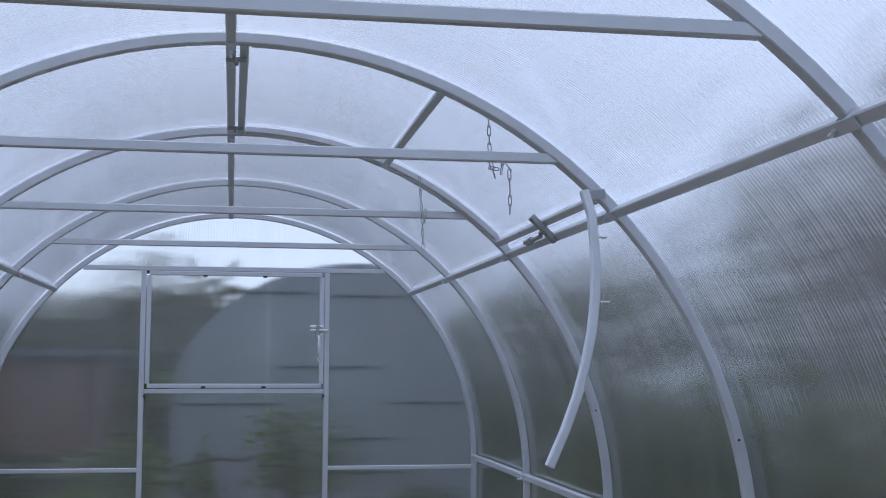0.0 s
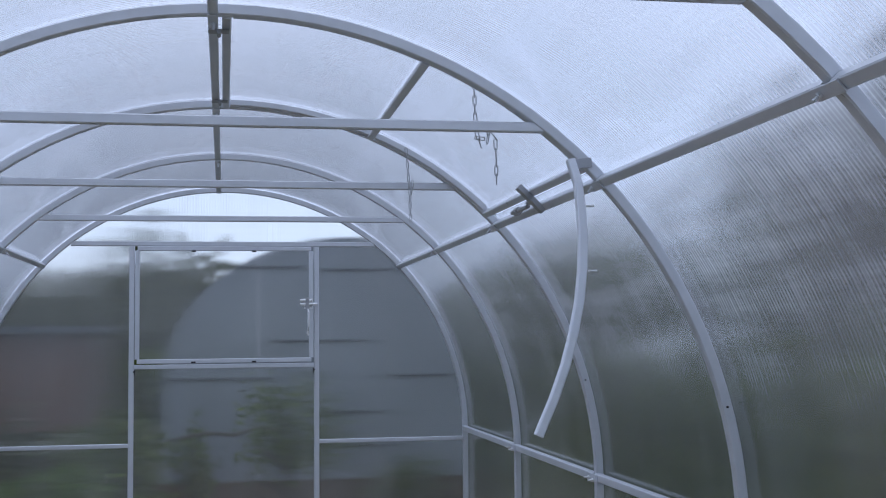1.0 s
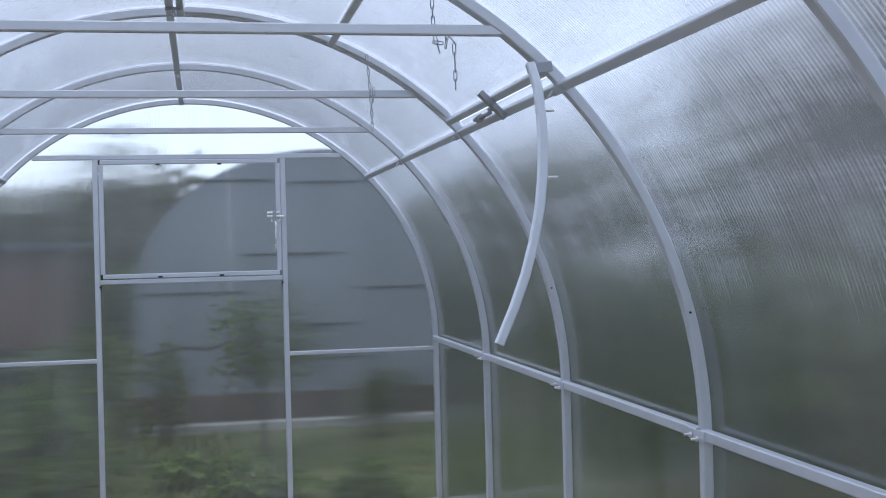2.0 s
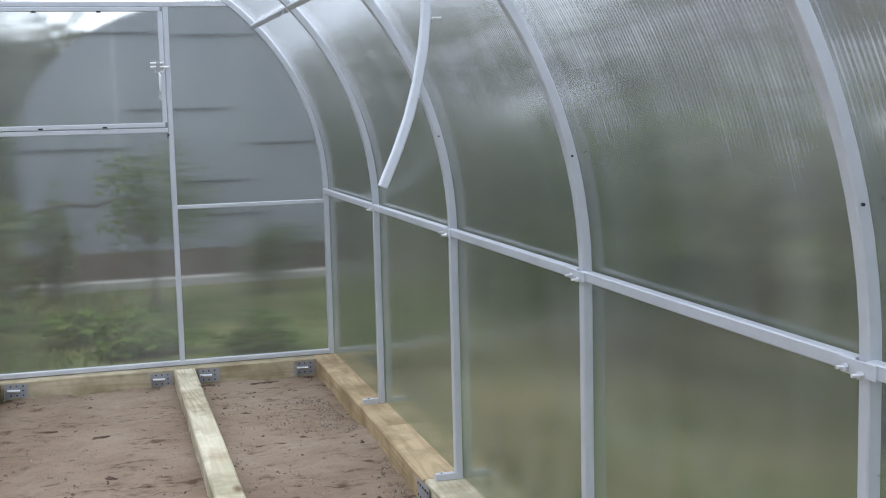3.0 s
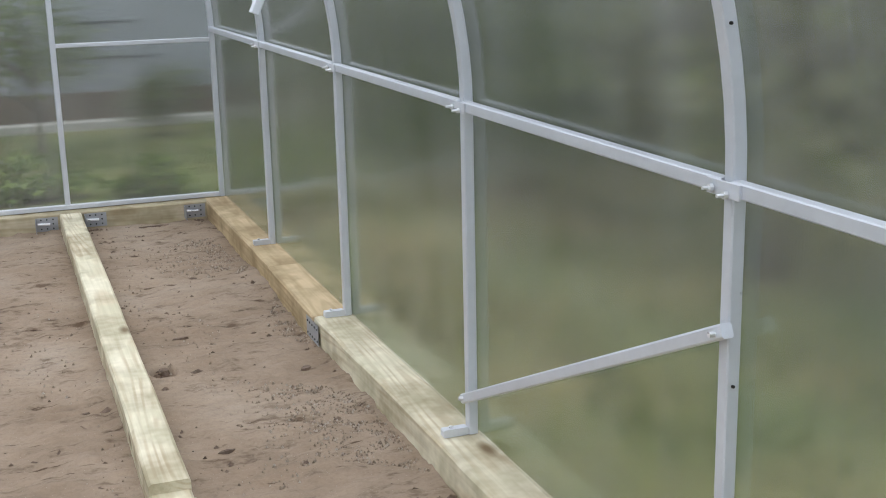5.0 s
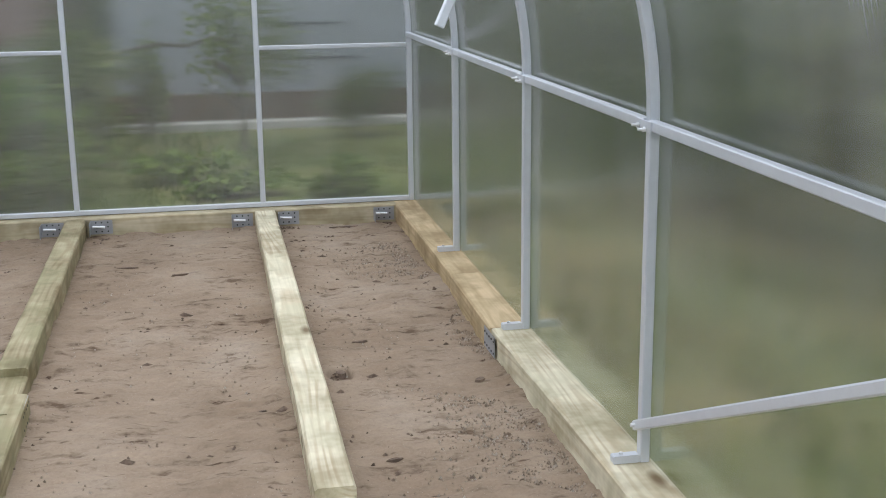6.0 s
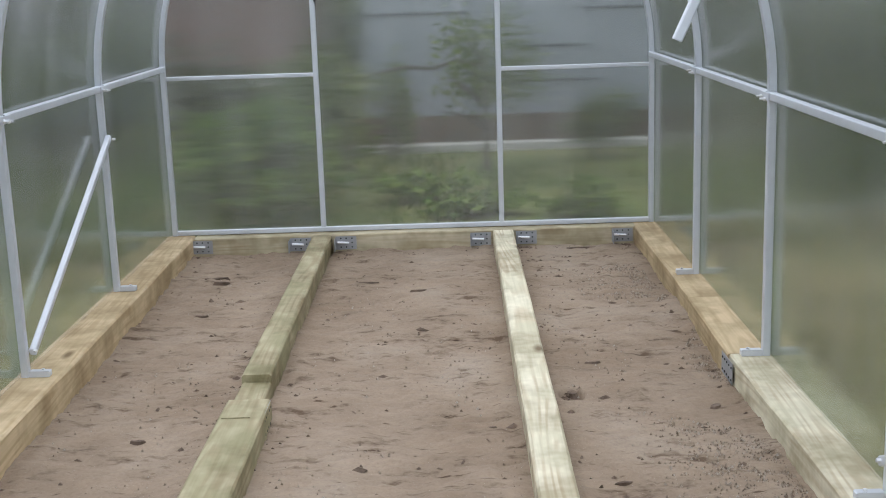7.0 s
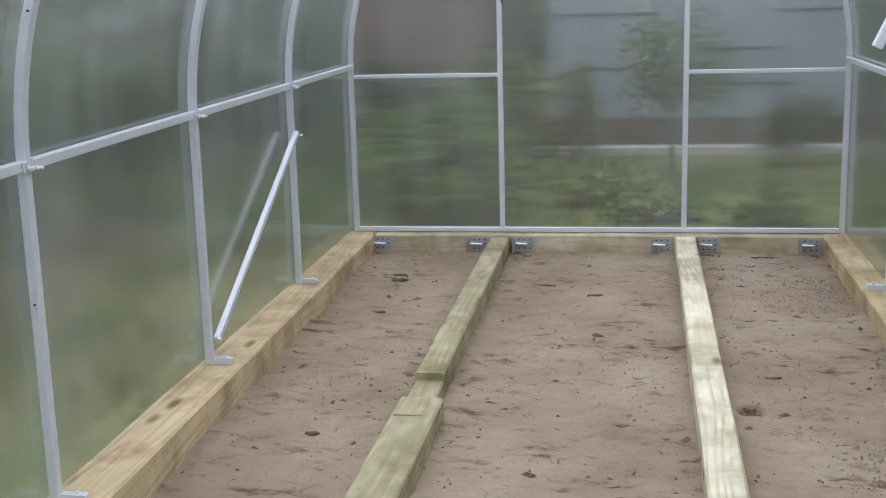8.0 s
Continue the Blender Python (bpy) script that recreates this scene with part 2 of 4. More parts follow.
def plain_varied(name, a, b, scale, rough=0.8, bump=0.3, dist=0.01, metal=0.0):
    m, t, out = mat(name)
    c = coords(t, (1, 1, 1), True)
    n1 = noise_tex(t, c, scale, 5, 0.6)
    n2 = noise_tex(t, c, scale * 9, 4, 0.6)
    col = mix_col(t, 1.0, ramp(t, n1, ((0.32, a), (0.68, b))), ramp(t, n2, ((0.3, (0.75, 0.75, 0.75)), (0.6, (1, 1, 1)))), "MULTIPLY")
    principled(t, out, col, rough, metal, n2, bump, dist, 0.3)
    return m


CLOD = plain_varied("dark_soil_clods", (0.10, 0.07, 0.05), (0.24, 0.17, 0.13), 14, 0.95)
GROUND = plain_varied("garden_ground", (0.065, 0.105, 0.022), (0.165, 0.152, 0.055), 0.9, 0.95, 0.6, 0.05)
CONCRETE = plain_varied("pale_concrete", (0.36, 0.35, 0.32), (0.5, 0.49, 0.45), 4, 0.9)
BARK = plain_varied("bark", (0.05, 0.04, 0.03), (0.11, 0.09, 0.07), 9, 0.9, 0.8, 0.02)
HOUSE_WALL = plain_varied("brown_boarding", (0.15, 0.09, 0.075), (0.22, 0.14, 0.115), 2, 0.8)
ROOF_DARK = plain_varied("dark_roofing", (0.06, 0.065, 0.07), (0.1, 0.105, 0.11), 3, 0.7)
BATTEN = plain_varied("dark_batten", (0.03, 0.035, 0.04), (0.05, 0.055, 0.06), 6, 0.8)


def leaf_material(name, a, b):
    m, t, out = mat(name)
    geo = t.nodes.new("ShaderNodeNewGeometry")
    n = noise_tex(t, coords(t, (1, 1, 1), True), 2.5, 3)
    f = math_node(t, "MULTIPLY", math_node(t, "ADD", geo.outputs["Random Per Island"], n), 0.5)
    col = ramp(t, f, ((0.25, a), (0.75, b)))
    d = nd(t, "ShaderNodeBsdfDiffuse")
    tr = nd(t, "ShaderNodeBsdfTranslucent")
    mx = nd(t, "ShaderNodeMixShader", Fac=0.3)
    t.links.new(col, d.inputs[0])
    t.links.new(col, tr.inputs[0])
    t.links.new(d.outputs[0], mx.inputs[1])
    t.links.new(tr.outputs[0], mx.inputs[2])
    t.links.new(mx.outputs[0], out.inputs[0])
    return m


def grit_material():
    m, t, out = mat("grit")
    geo = t.nodes.new("ShaderNodeNewGeometry")
    col = ramp(t, geo.outputs["Random Per Island"], ((0.0, (0.17, 0.125, 0.092)), (0.6, (0.3, 0.232, 0.175)), (1.0, (0.44, 0.38, 0.32))))
    principled(t, out, col, 0.9, 0, None, spec=0.3)
    return m


PEBBLE = grit_material()
LEAF = leaf_material("leaves", (0.05, 0.078, 0.016), (0.125, 0.155, 0.04))
LEAF_PALE = leaf_material("pale_leaves", (0.075, 0.135, 0.03), (0.185, 0.25, 0.075))
LEAF_DARK = leaf_material("dark_leaves", (0.045, 0.05, 0.028), (0.10, 0.105, 0.055))
GRASS = leaf_material("grass_blades", (0.045, 0.09, 0.018), (0.115, 0.17, 0.045))


def neighbour_sheet():
    m, t, out = mat("greyed_polycarbonate")
    n = noise_tex(t, coords(t, (1, 1, 0.5), True), 1.3, 3)
    col = ramp(t, n, ((0.3, (0.15, 0.163, 0.182)), (0.7, (0.22, 0.238, 0.262))))
    principled(t, out, col, 0.35, 0, n, 0.1, 0.02)
    return m


NEIGHBOUR = neighbour_sheet()


# ---- mesh helpers ----
def part(name, bm, material, parent=None, label="", smooth=False):
    me = bpy.data.meshes.new(name)
    bm.normal_update()
    bm.to_mesh(me)
    bm.free()
    me.materials.append(material)
    if smooth:
        me.polygons.foreach_set("use_smooth", [True] * len(me.polygons))
    ob = new(name, me)
    ob.parent = parent
    return tagged(ob, label)


def again(name, me, parent, m):
    """Another part on the same mesh."""
    ob = new(name, me)
    ob.parent = parent
    ob.matrix_basis = m
    return ob


def thing(name, label, category, group="", kind="", at=(0, 0, 0)):
    ob = new(name)
    ob.location = at
    ob.empty_display_size = 0.1
    return tagged(ob, label, category, group, kind)


def bar(bm, a, b, w, h, up=(0, 0, 1), bevel=0.003):
    """A bar from a to b, w wide across and h high along up, with eased edges."""
    a, b = Vector(a), Vector(b)
    d = (b - a).normalized()
    s = d.cross(Vector(up)).normalized()
    u = s.cross(d).normalized()
    e = min(bevel, w * 0.3, h * 0.3)
    prof = [(-w / 2 + e, -h / 2), (w / 2 - e, -h / 2), (w / 2, -h / 2 + e), (w / 2, h / 2 - e),
            (w / 2 - e, h / 2), (-w / 2 + e, h / 2), (-w / 2, h / 2 - e), (-w / 2, -h / 2 + e)]
    ra = [bm.verts.new(a + s * p + u * q) for p, q in prof]
    rb = [bm.verts.new(b + s * p + u * q) for p, q in prof]
    for i in range(8):
        j = (i + 1) % 8
        bm.faces.new((ra[i], ra[j], rb[j], rb[i]))
    bm.faces.new(ra[::-1])
    bm.faces.new(rb)
    return bm


def box(bm, lo, hi, bevel=0.0):
    c = [(a + b) / 2 for a, b in zip(lo, hi)]
    return bar(bm, (c[0], lo[1], c[2]), (c[0], hi[1], c[2]), hi[0] - lo[0], hi[2] - lo[2], (0, 0, 1), bevel or 0.0008)


def rod(bm, pts, r, n=8):
    """A round rod through the points; r may be a list."""
    pts = [Vector(p) for p in pts]
    rs = r if isinstance(r, (list, tuple)) else [r] * len(pts)
    rings = []
    ref = Vector((0.31, 0.2, 0.93))
    for i, p in enumerate(pts):
        d = (pts[min(i + 1, len(pts) - 1)] - pts[max(i - 1, 0)]).normalized()
        s = d.cross(ref).normalized()
        u = s.cross(d)
        rings.append([bm.verts.new(p + (s * math.cos(k * math.tau / n) + u * math.sin(k * math.tau / n)) * rs[i]) for k in range(n)])
    for ra, rb in zip(rings, rings[1:]):
        for k in range(n):
            bm.faces.new((ra[k], ra[(k + 1) % n], rb[(k + 1) % n], rb[k]))
    bm.faces.new(rings[0][::-1])
    bm.faces.new(rings[-1])
    return bm


def sweep_xz(bm, path, y0, y1, depth):
    """A square tube in an xz plane: path holds (x, z, nx, nz), the tube lies between 0 and depth along n."""
    rows = []
    e = 0.003
    prof = [(0, y0 + e), (e, y0), (depth - e, y0), (depth, y0 + e), (depth, y1 - e), (depth - e, y1), (e, y1), (0, y1 - e)]
    for x, z, nx, nz in path:
        rows.append([bm.verts.new((x + nx * q, y, z + nz * q)) for q, y in prof])
    for ra, rb in zip(rows, rows[1:]):
        for k in range(8):
            bm.faces.new((ra[k], rb[k], rb[(k + 1) % 8], ra[(k + 1) % 8]))
    bm.faces.new(rows[0])
    bm.faces.new(rows[-1][::-1])
    bmesh.ops.recalc_face_normals(bm, faces=bm.faces)
    return bm


def slab_y(bm, outline, y0, y1):
    """A flat plate of outline (x, z), between y0 and y1."""
    a = [bm.verts.new((x, y0, z)) for x, z in outline]
    b = [bm.verts.new((x, y1, z)) for x, z in outline]
    bm.faces.new(a)
    bm.faces.new(b[::-1])
    n = len(a)
    for i in range(n):
        bm.faces.new((a[i], b[i], b[(i + 1) % n], a[(i + 1) % n]))
    bmesh.ops.recalc_face_normals(bm, faces=bm.faces)
    return bm


def on_arc(deg, r=R, y=0.0):
    return (r * math.cos(radians(deg)), y, SPRING + r * math.sin(radians(deg)))


def arc_path(a0, a1, r, n):
    return [(r * math.cos(radians(a0 + (a1 - a0) * i / n)), SPRING + r * math.sin(radians(a0 + (a1 - a0) * i / n)),
             math.cos(radians(a0 + (a1 - a0) * i / n)), math.sin(radians(a0 + (a1 - a0) * i / n))) for i in range(n + 1)]


PURLIN = 43.5       # degrees above the horizontal at which the purlins run
VENT_MID = 67.5
RIDGE = 91.6


# ---- ground ----
def ground():
    bm = bmesh.new()
    ring = []
    for r in (1.0, 12.0, 60.0, 1500.0):
        ring.append([bm.verts.new((r * math.cos(k * math.tau / 48), r * math.sin(k * math.tau / 48) - 2, -0.1)) for k in range(48)])
    bm.faces.new(ring[0])
    for a, b in zip(ring, ring[1:]):
        for k in range(48):
            bm.faces.new((a[k], b[k], b[(k + 1) % 48], a[(k + 1) % 48]))
    bmesh.ops.recalc_face_normals(bm, faces=bm.faces)
    return tagged(part("ground", bm, GROUND), "rough garden ground of earth and short green growth", "ground", kind="structure")


ground()


def soil_floor():
    x0, x1, y0, y1, step = -1.33, 1.33, FRONT + 0.05, 0.0, 0.014
    nx, ny = int((x1 - x0) / step), int((y1 - y0) / step)
    verts = []
    for j in range(ny + 1):
        y = y0 + (y1 - y0) * j / ny
        for i in range(nx + 1):
            x = x0 + (x1 - x0) * i / nx
            h = 0.020 * noise.noise((x * 1.6, y * 1.6, 3.1)) + 0.013 * noise.noise((x * 6, y * 8, 0.4))
            h += 0.016 * max(0.0, noise.noise((x * 9, y * 17, 7.7)) - 0.12) + 0.008 * noise.noise((x * 24, y * 30, 5.0)) + 0.012 * max(0.0, noise.noise((x * 13, y * 15, 15.0)) - 0.3)
            c = noise.noise((x * 3.2 + 0.8 * noise.noise((x * 5, y * 5, 2)), y * 9, 11.0))
            h -= 0.02 * max(0.0, 1 - abs(c) * 14) * max(0.0, noise.noise((x * 2, y * 2, 20.0)) + 0.15)
            d = math.hypot((x - 0.622) / 0.042, (y + 2.607) / 0.075)
            h -= 0.16 * max(0.0, 1 - d * d)
            edge = min(abs(x - 1.23), abs(x + 1.22), abs(abs(x) - 0.43), abs(abs(x) - 0.57), abs(y + 0.09))
            h += 0.013 * max(0.0, 1 - edge / 0.09) * (0.3 + noise.noise((x * 7, y * 7, 31)))
            low = 0.022 * min(1.0, max(0.0, (-x - 0.45) / 0.3)) * min(1.0, max(0.0, -y / 1.2))
            verts.append((x, y, 0.052 - low + h))
    faces = []
    w = nx + 1
    for j in range(ny):
        for i in range(nx):
            a = j * w + i
            faces.append((a, a + 1, a + w + 1, a + w))
    me = bpy.data.meshes.new("floor")
    me.from_pydata(verts, [], faces)
    me.polygons.foreach_set("use_smooth", [True] * len(faces))
    me.materials.append(SOIL)
    ob = new("floor", me)
    tagged(ob, "trodden brown sandy soil with cracks and small clods", "floor", kind="structure")


soil_floor()


# ---- greenhouse frame ----
frame_thing = thing("greenhouse_frame", "light grey square-tube steel greenhouse frame bolted on timber beams", "greenhouse frame", kind="structure")

bm = bmesh.new()
sweep_xz(bm, arc_path(0, 180, R, 56), -0.015, 0.015, TUBE)
arch_me = part("arch", bm, STEEL, frame_thing).data
bpy.data.objects["arch"].location = (0, 0, 0)
for i in range(1, BAYS + 1):
    again("arch", arch_me, frame_thing, pose(0, ARCH_Y[i], 0))

bm = bmesh.new()
bar(bm, (HALF + TUBE / 2, 0, BASE + 0.001), (HALF + TUBE / 2, 0, SPRING - 0.002), 0.03, TUBE, (1, 0, 0))
post_me = part("post", bm, STEEL, frame_thing).data
for i in range(BAYS + 1):
    for s in (-1, 1):
        if (i, s) != (0, 1):
            again("post", post_me, frame_thing, pose(0 if s > 0 else -2 * HALF - TUBE, ARCH_Y[i], 0))

# feet that lie on the timber, turned inwards
bm = bmesh.new()
box(bm, (HALF - 0.076, -0.013, BASE + 0.001), (HALF - 0.001, 0.013, BASE + 0.024), 0.003)
foot_me = part("foot_bracket", bm, STEEL, frame_thing).data
foot0 = bpy.data.objects["foot_bracket"]
foot0.location = (0, -BAY, 0)
bm = bmesh.new()
rod(bm, [(HALF - 0.05, 0, BASE + 0.0245), (HALF - 0.05, 0, BASE + 0.03)], 0.006, 6)
screw_me = part("screw", bm, ZINC, foot0).data
for i in range(1, BAYS):
    for s in (-1, 1):
        if (i, s) == (1, 1):
            continue
        f = again("foot_bracket", foot_me, frame_thing, pose(0, ARCH_Y[i], 0, 0, 0, 0 if s > 0 else 180))
        again("screw", screw_me, f, pose(0, 0, 0))

# rails at the springing, purlins, ridge: one length a bay, with flattened bolted ends
bm = bmesh.new()
bar(bm, (HALF + 0.006, 0.0155, RAIL_Z), (HALF + 0.006, BAY - 0.0155, RAIL_Z), 0.026, TUBE)
rail_me = part("side_rail", bm, STEEL, frame_thing).data
rail0 = bpy.data.objects["side_rail"]
rail0.location = (0, -BAY, 0)
bm = bmesh.new()
box(bm, (HALF - 0.012, -0.05, RAIL_Z - 0.016), (HALF - 0.0075, 0.05, RAIL_Z + 0.012), 0.001)
tab_me = part("end_tab", bm, STEEL, rail0).data
bpy.data.objects["end_tab"].location = (0, 0, 0)
bm = bmesh.new()
rod(bm, [(HALF - 0.034, 0.03, RAIL_Z - 0.004), (HALF - 0.012, 0.03, RAIL_Z - 0.004)], 0.0035, 8)
rod(bm, [(HALF - 0.021, 0.03, RAIL_Z - 0.004), (HALF - 0.014, 0.03, RAIL_Z - 0.004)], 0.0075, 6)
bolt_me = part("bolt", bm, ZINC, rail0).data
again("bolt", bolt_me, rail0, pose(0, -0.045, -0.006))
for i in range(1, BAYS + 1):
    for s in (-1, 1):
        if (i, s) == (1, 1):
            continue
        r = again("side_rail", rail_me, frame_thing, pose(0, ARCH_Y[i], 0) if s > 0 else pose(0, ARCH_Y[i] + BAY, 0, 0, 0, 180))
        again("end_tab", tab_me, r, pose(0, 0 if s > 0 else BAY, 0))
        again("bolt", bolt_me, r, pose(0, 0 if s > 0 else BAY, 0))
        again("bolt", bolt_me, r, pose(0, -0.045 if s > 0 else BAY - 0.045, -0.006))

bm = bmesh.new()
bar(bm, (R + 0.006, 0.0155, 0), (R + 0.006, BAY - 0.0155, 0), 0.026, 0.026)
purlin_me = part("purlin", bm, STEEL, frame_thing).data
pur0 = bpy.data.objects["purlin"]
pur0.matrix_basis = pose(0, -BAY, SPRING, 0, -PURLIN, 0)
bm = bmesh.new()
box(bm, (R - 0.012, -0.045, -0.013), (R - 0.008, 0.045, 0.013), 0.001)
rod(bm, [(R - 0.03, 0.025, 0), (R - 0.01, 0.025, 0)], 0.0035, 8)
rod(bm, [(R - 0.019, 0.025, 0), (R - 0.012, 0.025, 0)], 0.007, 6)
ptab_me = part("end_tab", bm, STEEL, pur0).data
for i in range(1, BAYS + 1):
    for a in (PURLIN, 180 - PURLIN, RIDGE):
        if (i, a) == (1, PURLIN):
            continue
        q = again("purlin" if a != RIDGE else "ridge_bar", purlin_me, frame_thing, pose(0, ARCH_Y[i], SPRING, 0, -a, 0))
        again("end_tab", ptab_me, q, pose(0, 0, 0))

# ties across the arches
TIE_Z = 2.130
tie_x = math.sqrt(R * R - (TIE_Z - SPRING) ** 2)
bm = bmesh.new()
bar(bm, (-tie_x - 0.012, 0, TIE_Z), (tie_x + 0.012, 0, TIE_Z), 0.024, 0.026)
tie_me = part("tie_bar", bm, STEEL, frame_thing).data
bpy.data.objects["tie_bar"].location = (0, -BAY, 0)
for i in range(2, BAYS):
    again("tie_bar", tie_me, frame_thing, pose(0, ARCH_Y[i], 0))

# diagonal braces at the foot of the walls
for sx, ya, za, yb, zb in ((1, -5.03, 0.832, -3.765, 0.262), (-1, -1.265, 0.862, -2.485, 0.238)):
    bm = bmesh.new()
    x = sx * (HALF - 0.0135)
    bar(bm, (x, ya, za), (x, yb, zb), 0.024, 0.028, (0, 0.3, 1), 0.004)
    br = part("brace", bm, STEEL, frame_thing)
    for yy, zz in ((ya + 0.02, za - 0.01), (yb - 0.02, zb + 0.01)):
        bm = bmesh.new()
        rod(bm, [(x - sx * 0.024, yy, zz), (x - sx * 0.0115, yy, zz)], 0.006, 6)
        part("bolt", bm, ZINC, br)

# stray bolt ends in the arch posts
for y, s, z in ((-3.75, 1, 1.40), (-5.0, 1, 1.36), (-3.75, -1, 0.71), (-2.5, 1, 1.43), (-3.75, -1, 1.47), (-5.0, 1, 0.72)):
    bm = bmesh.new()
    x = HALF if z < SPRING else math.sqrt(R * R - (z - SPRING) ** 2)
    rod(bm, [(s * (x + 0.012), y - 0.02, z), (s * (x + 0.012), y - 0.0155, z)], 0.0032, 6)
    part("bolt", bm, DARK, frame_thing, "dark bolt head")

# ---- covering sheets, one a bay, outside the frame ----
cover = thing("covering", "clear ribbed twin-wall polycarbonate covering bent over the arches", "polycarbonate covering", kind="structure")
OUT = R + TUBE + 0.003
THICK = 0.006


def shell(parent, y0, y1, a0, a1, leg_right=False, leg_left=False, lift=0.0, name="panel"):
    inner = [(x, z, nx, nz) for x, z, nx, nz in arc_path(a0, a1, OUT + lift, max(4, int(abs(a1 - a0) / 3)))]
    if leg_right:
        inner = [(OUT, BASE - 0.04, 1, 0)] + inner
    if leg_left:
        inner = inner + [(-OUT, BASE - 0.04, -1, 0)]
    bm = bmesh.new()
    rows = [[bm.verts.new((x + nx * d, y, z + nz * d)) for x, z, nx, nz in inner] for d in (0, THICK) for y in (y0, y1)]
    n = len(inner)
    for i in range(n - 1):
        bm.faces.new((rows[0][i], rows[0][i + 1], rows[1][i + 1], rows[1][i])).smooth = True
        outside = [bm.faces.new((rows[2][i], rows[3][i], rows[3][i + 1], rows[2][i + 1]))]
        outside[0].smooth = True
        outside.append(bm.faces.new((rows[0][i], rows[2][i], rows[2][i + 1], rows[0][i + 1])))
        outside.append(bm.faces.new((rows[1][i], rows[1][i + 1], rows[3][i + 1], rows[3][i])))
        for f in outside:
            f.material_index = 1
    bm.faces.new([rows[k][0] for k in (0, 1, 3, 2)]).material_index = 1
    bm.faces.new([rows[k][-1] for k in (0, 2, 3, 1)]).material_index = 1
    bmesh.ops.recalc_face_normals(bm, faces=bm.faces)
    for e in bm.edges:
        e.smooth = e.calc_face_angle(3.0) < 0.6
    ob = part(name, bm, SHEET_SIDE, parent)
    ob.data.materials.append(SKIN)
    return ob


for i in range(BAYS):
    y1, y0 = ARCH_Y[i] - 0.001, ARCH_Y[i + 1] + 0.001
    if i == 2:
        shell(cover, y0, y1, 0, PURLIN + 1.2, leg_right=True)
        shell(cover, y0, y1, 91.6, 180, leg_left=True)
    else:
        shell(cover, y0, y1, 0, 180, True, True)

# ---- roof vent between the third and fourth arch ----
vent = thing("roof_vent", "closed roof vent with steel frame, hinges and polycarbonate pane", "roof vent")
VY0, VY1 = -3 * BAY + 0.02, -2 * BAY - 0.02
for a, nm in ((PURLIN + 2.4, "lower_bar"), (90.1, "upper_bar"), (VENT_MID, "middle_bar")):
    bm = bmesh.new()
    bar(bm, on_arc(a, R + 0.008, VY0), on_arc(a, R + 0.008, VY1), 0.024, 0.022, on_arc(a, 1.0, 0)[:1] + (0, math.sin(radians(a))))
    part(nm, bm, STEEL, vent)
for yy in (VY0 + 0.012, VY1 - 0.012):
    bm = bmesh.new()
    sweep_xz(bm, arc_path(PURLIN + 3.3, 89.4, R + 0.004, 16), yy - 0.012, yy + 0.012, 0.022)
    part("side_bar", bm, STEEL, vent)
shell(vent, VY0 - 0.014, VY1 + 0.014, PURLIN + 1.8, 91.2, name="pane")
for yy in (VY0 + 0.10, VY1 - 0.16):
    bm = bmesh.new()
    box(bm, (-0.05, yy - 0.02, R + SPRING - 0.012), (0.004, yy + 0.02, R + SPRING - 0.0085), 0.001)
    rod(bm, [(-0.022, yy - 0.022, R + SPRING - 0.016), (-0.022, yy + 0.022, R + SPRING - 0.016)], 0.006, 8)
    part("hinge", bm, PLATE, vent)
bm = bmesh.new()
p = Vector(on_arc(PURLIN + 1.4, R - 0.012, -3.20))
bar(bm, p + Vector((-0.05, 0.0, 0.045)), p + Vector((0.028, 0.0, -0.03)), 0.03, 0.02, (1, 0, 1))
bar(bm, p + Vector((-0.008, -0.03, 0.0)), p + Vector((-0.008, 0.05, 0.0)), 0.014, 0.014, (1, 0, 1))
rod(bm, [p + Vector((-0.012, 0.03, -0.012)), p + Vector((-0.012, 0.24, -0.012))], 0.007, 8)
bar(bm, p + Vector((-0.012, 0.15, -0.014)), p + Vector((-0.012, 0.2, -0.014)), 0.022, 0.02, (1, 0, 1))
part("catch", bm, PLATE, vent, "grey metal sliding catch")
for a, yy in ((VENT_MID, -3.15), (PURLIN + 2.4, -2.83), (PURLIN + 2.4, -3.37)):
    bm = bmesh.new()
    c = Vector(on_arc(a, R + 0.02, yy))
    rod(bm, [c, c + (Vector(on_arc(a, 1, 0)) - Vector((0, 0, SPRING))) * 0.03], 0.008, 6)
    part("bolt", bm, ZINC, vent)


# ---- end walls ----
def arc_outline(x0, x1, z0, z1, r):
    """The part of the end wall's outline between x0 and x1, above z0 and below z1."""
    xs = [x0 + (x1 - x0) * i / 24 for i in range(25)]
    top = [(x, min(z1, SPRING + math.sqrt(max(0.0, r * r - x * x)))) for x in xs]
    top = [(x, max(z, z0 + 0.001)) for x, z in top]
    return [(x0, z0), (x1, z0)] + top[::-1]


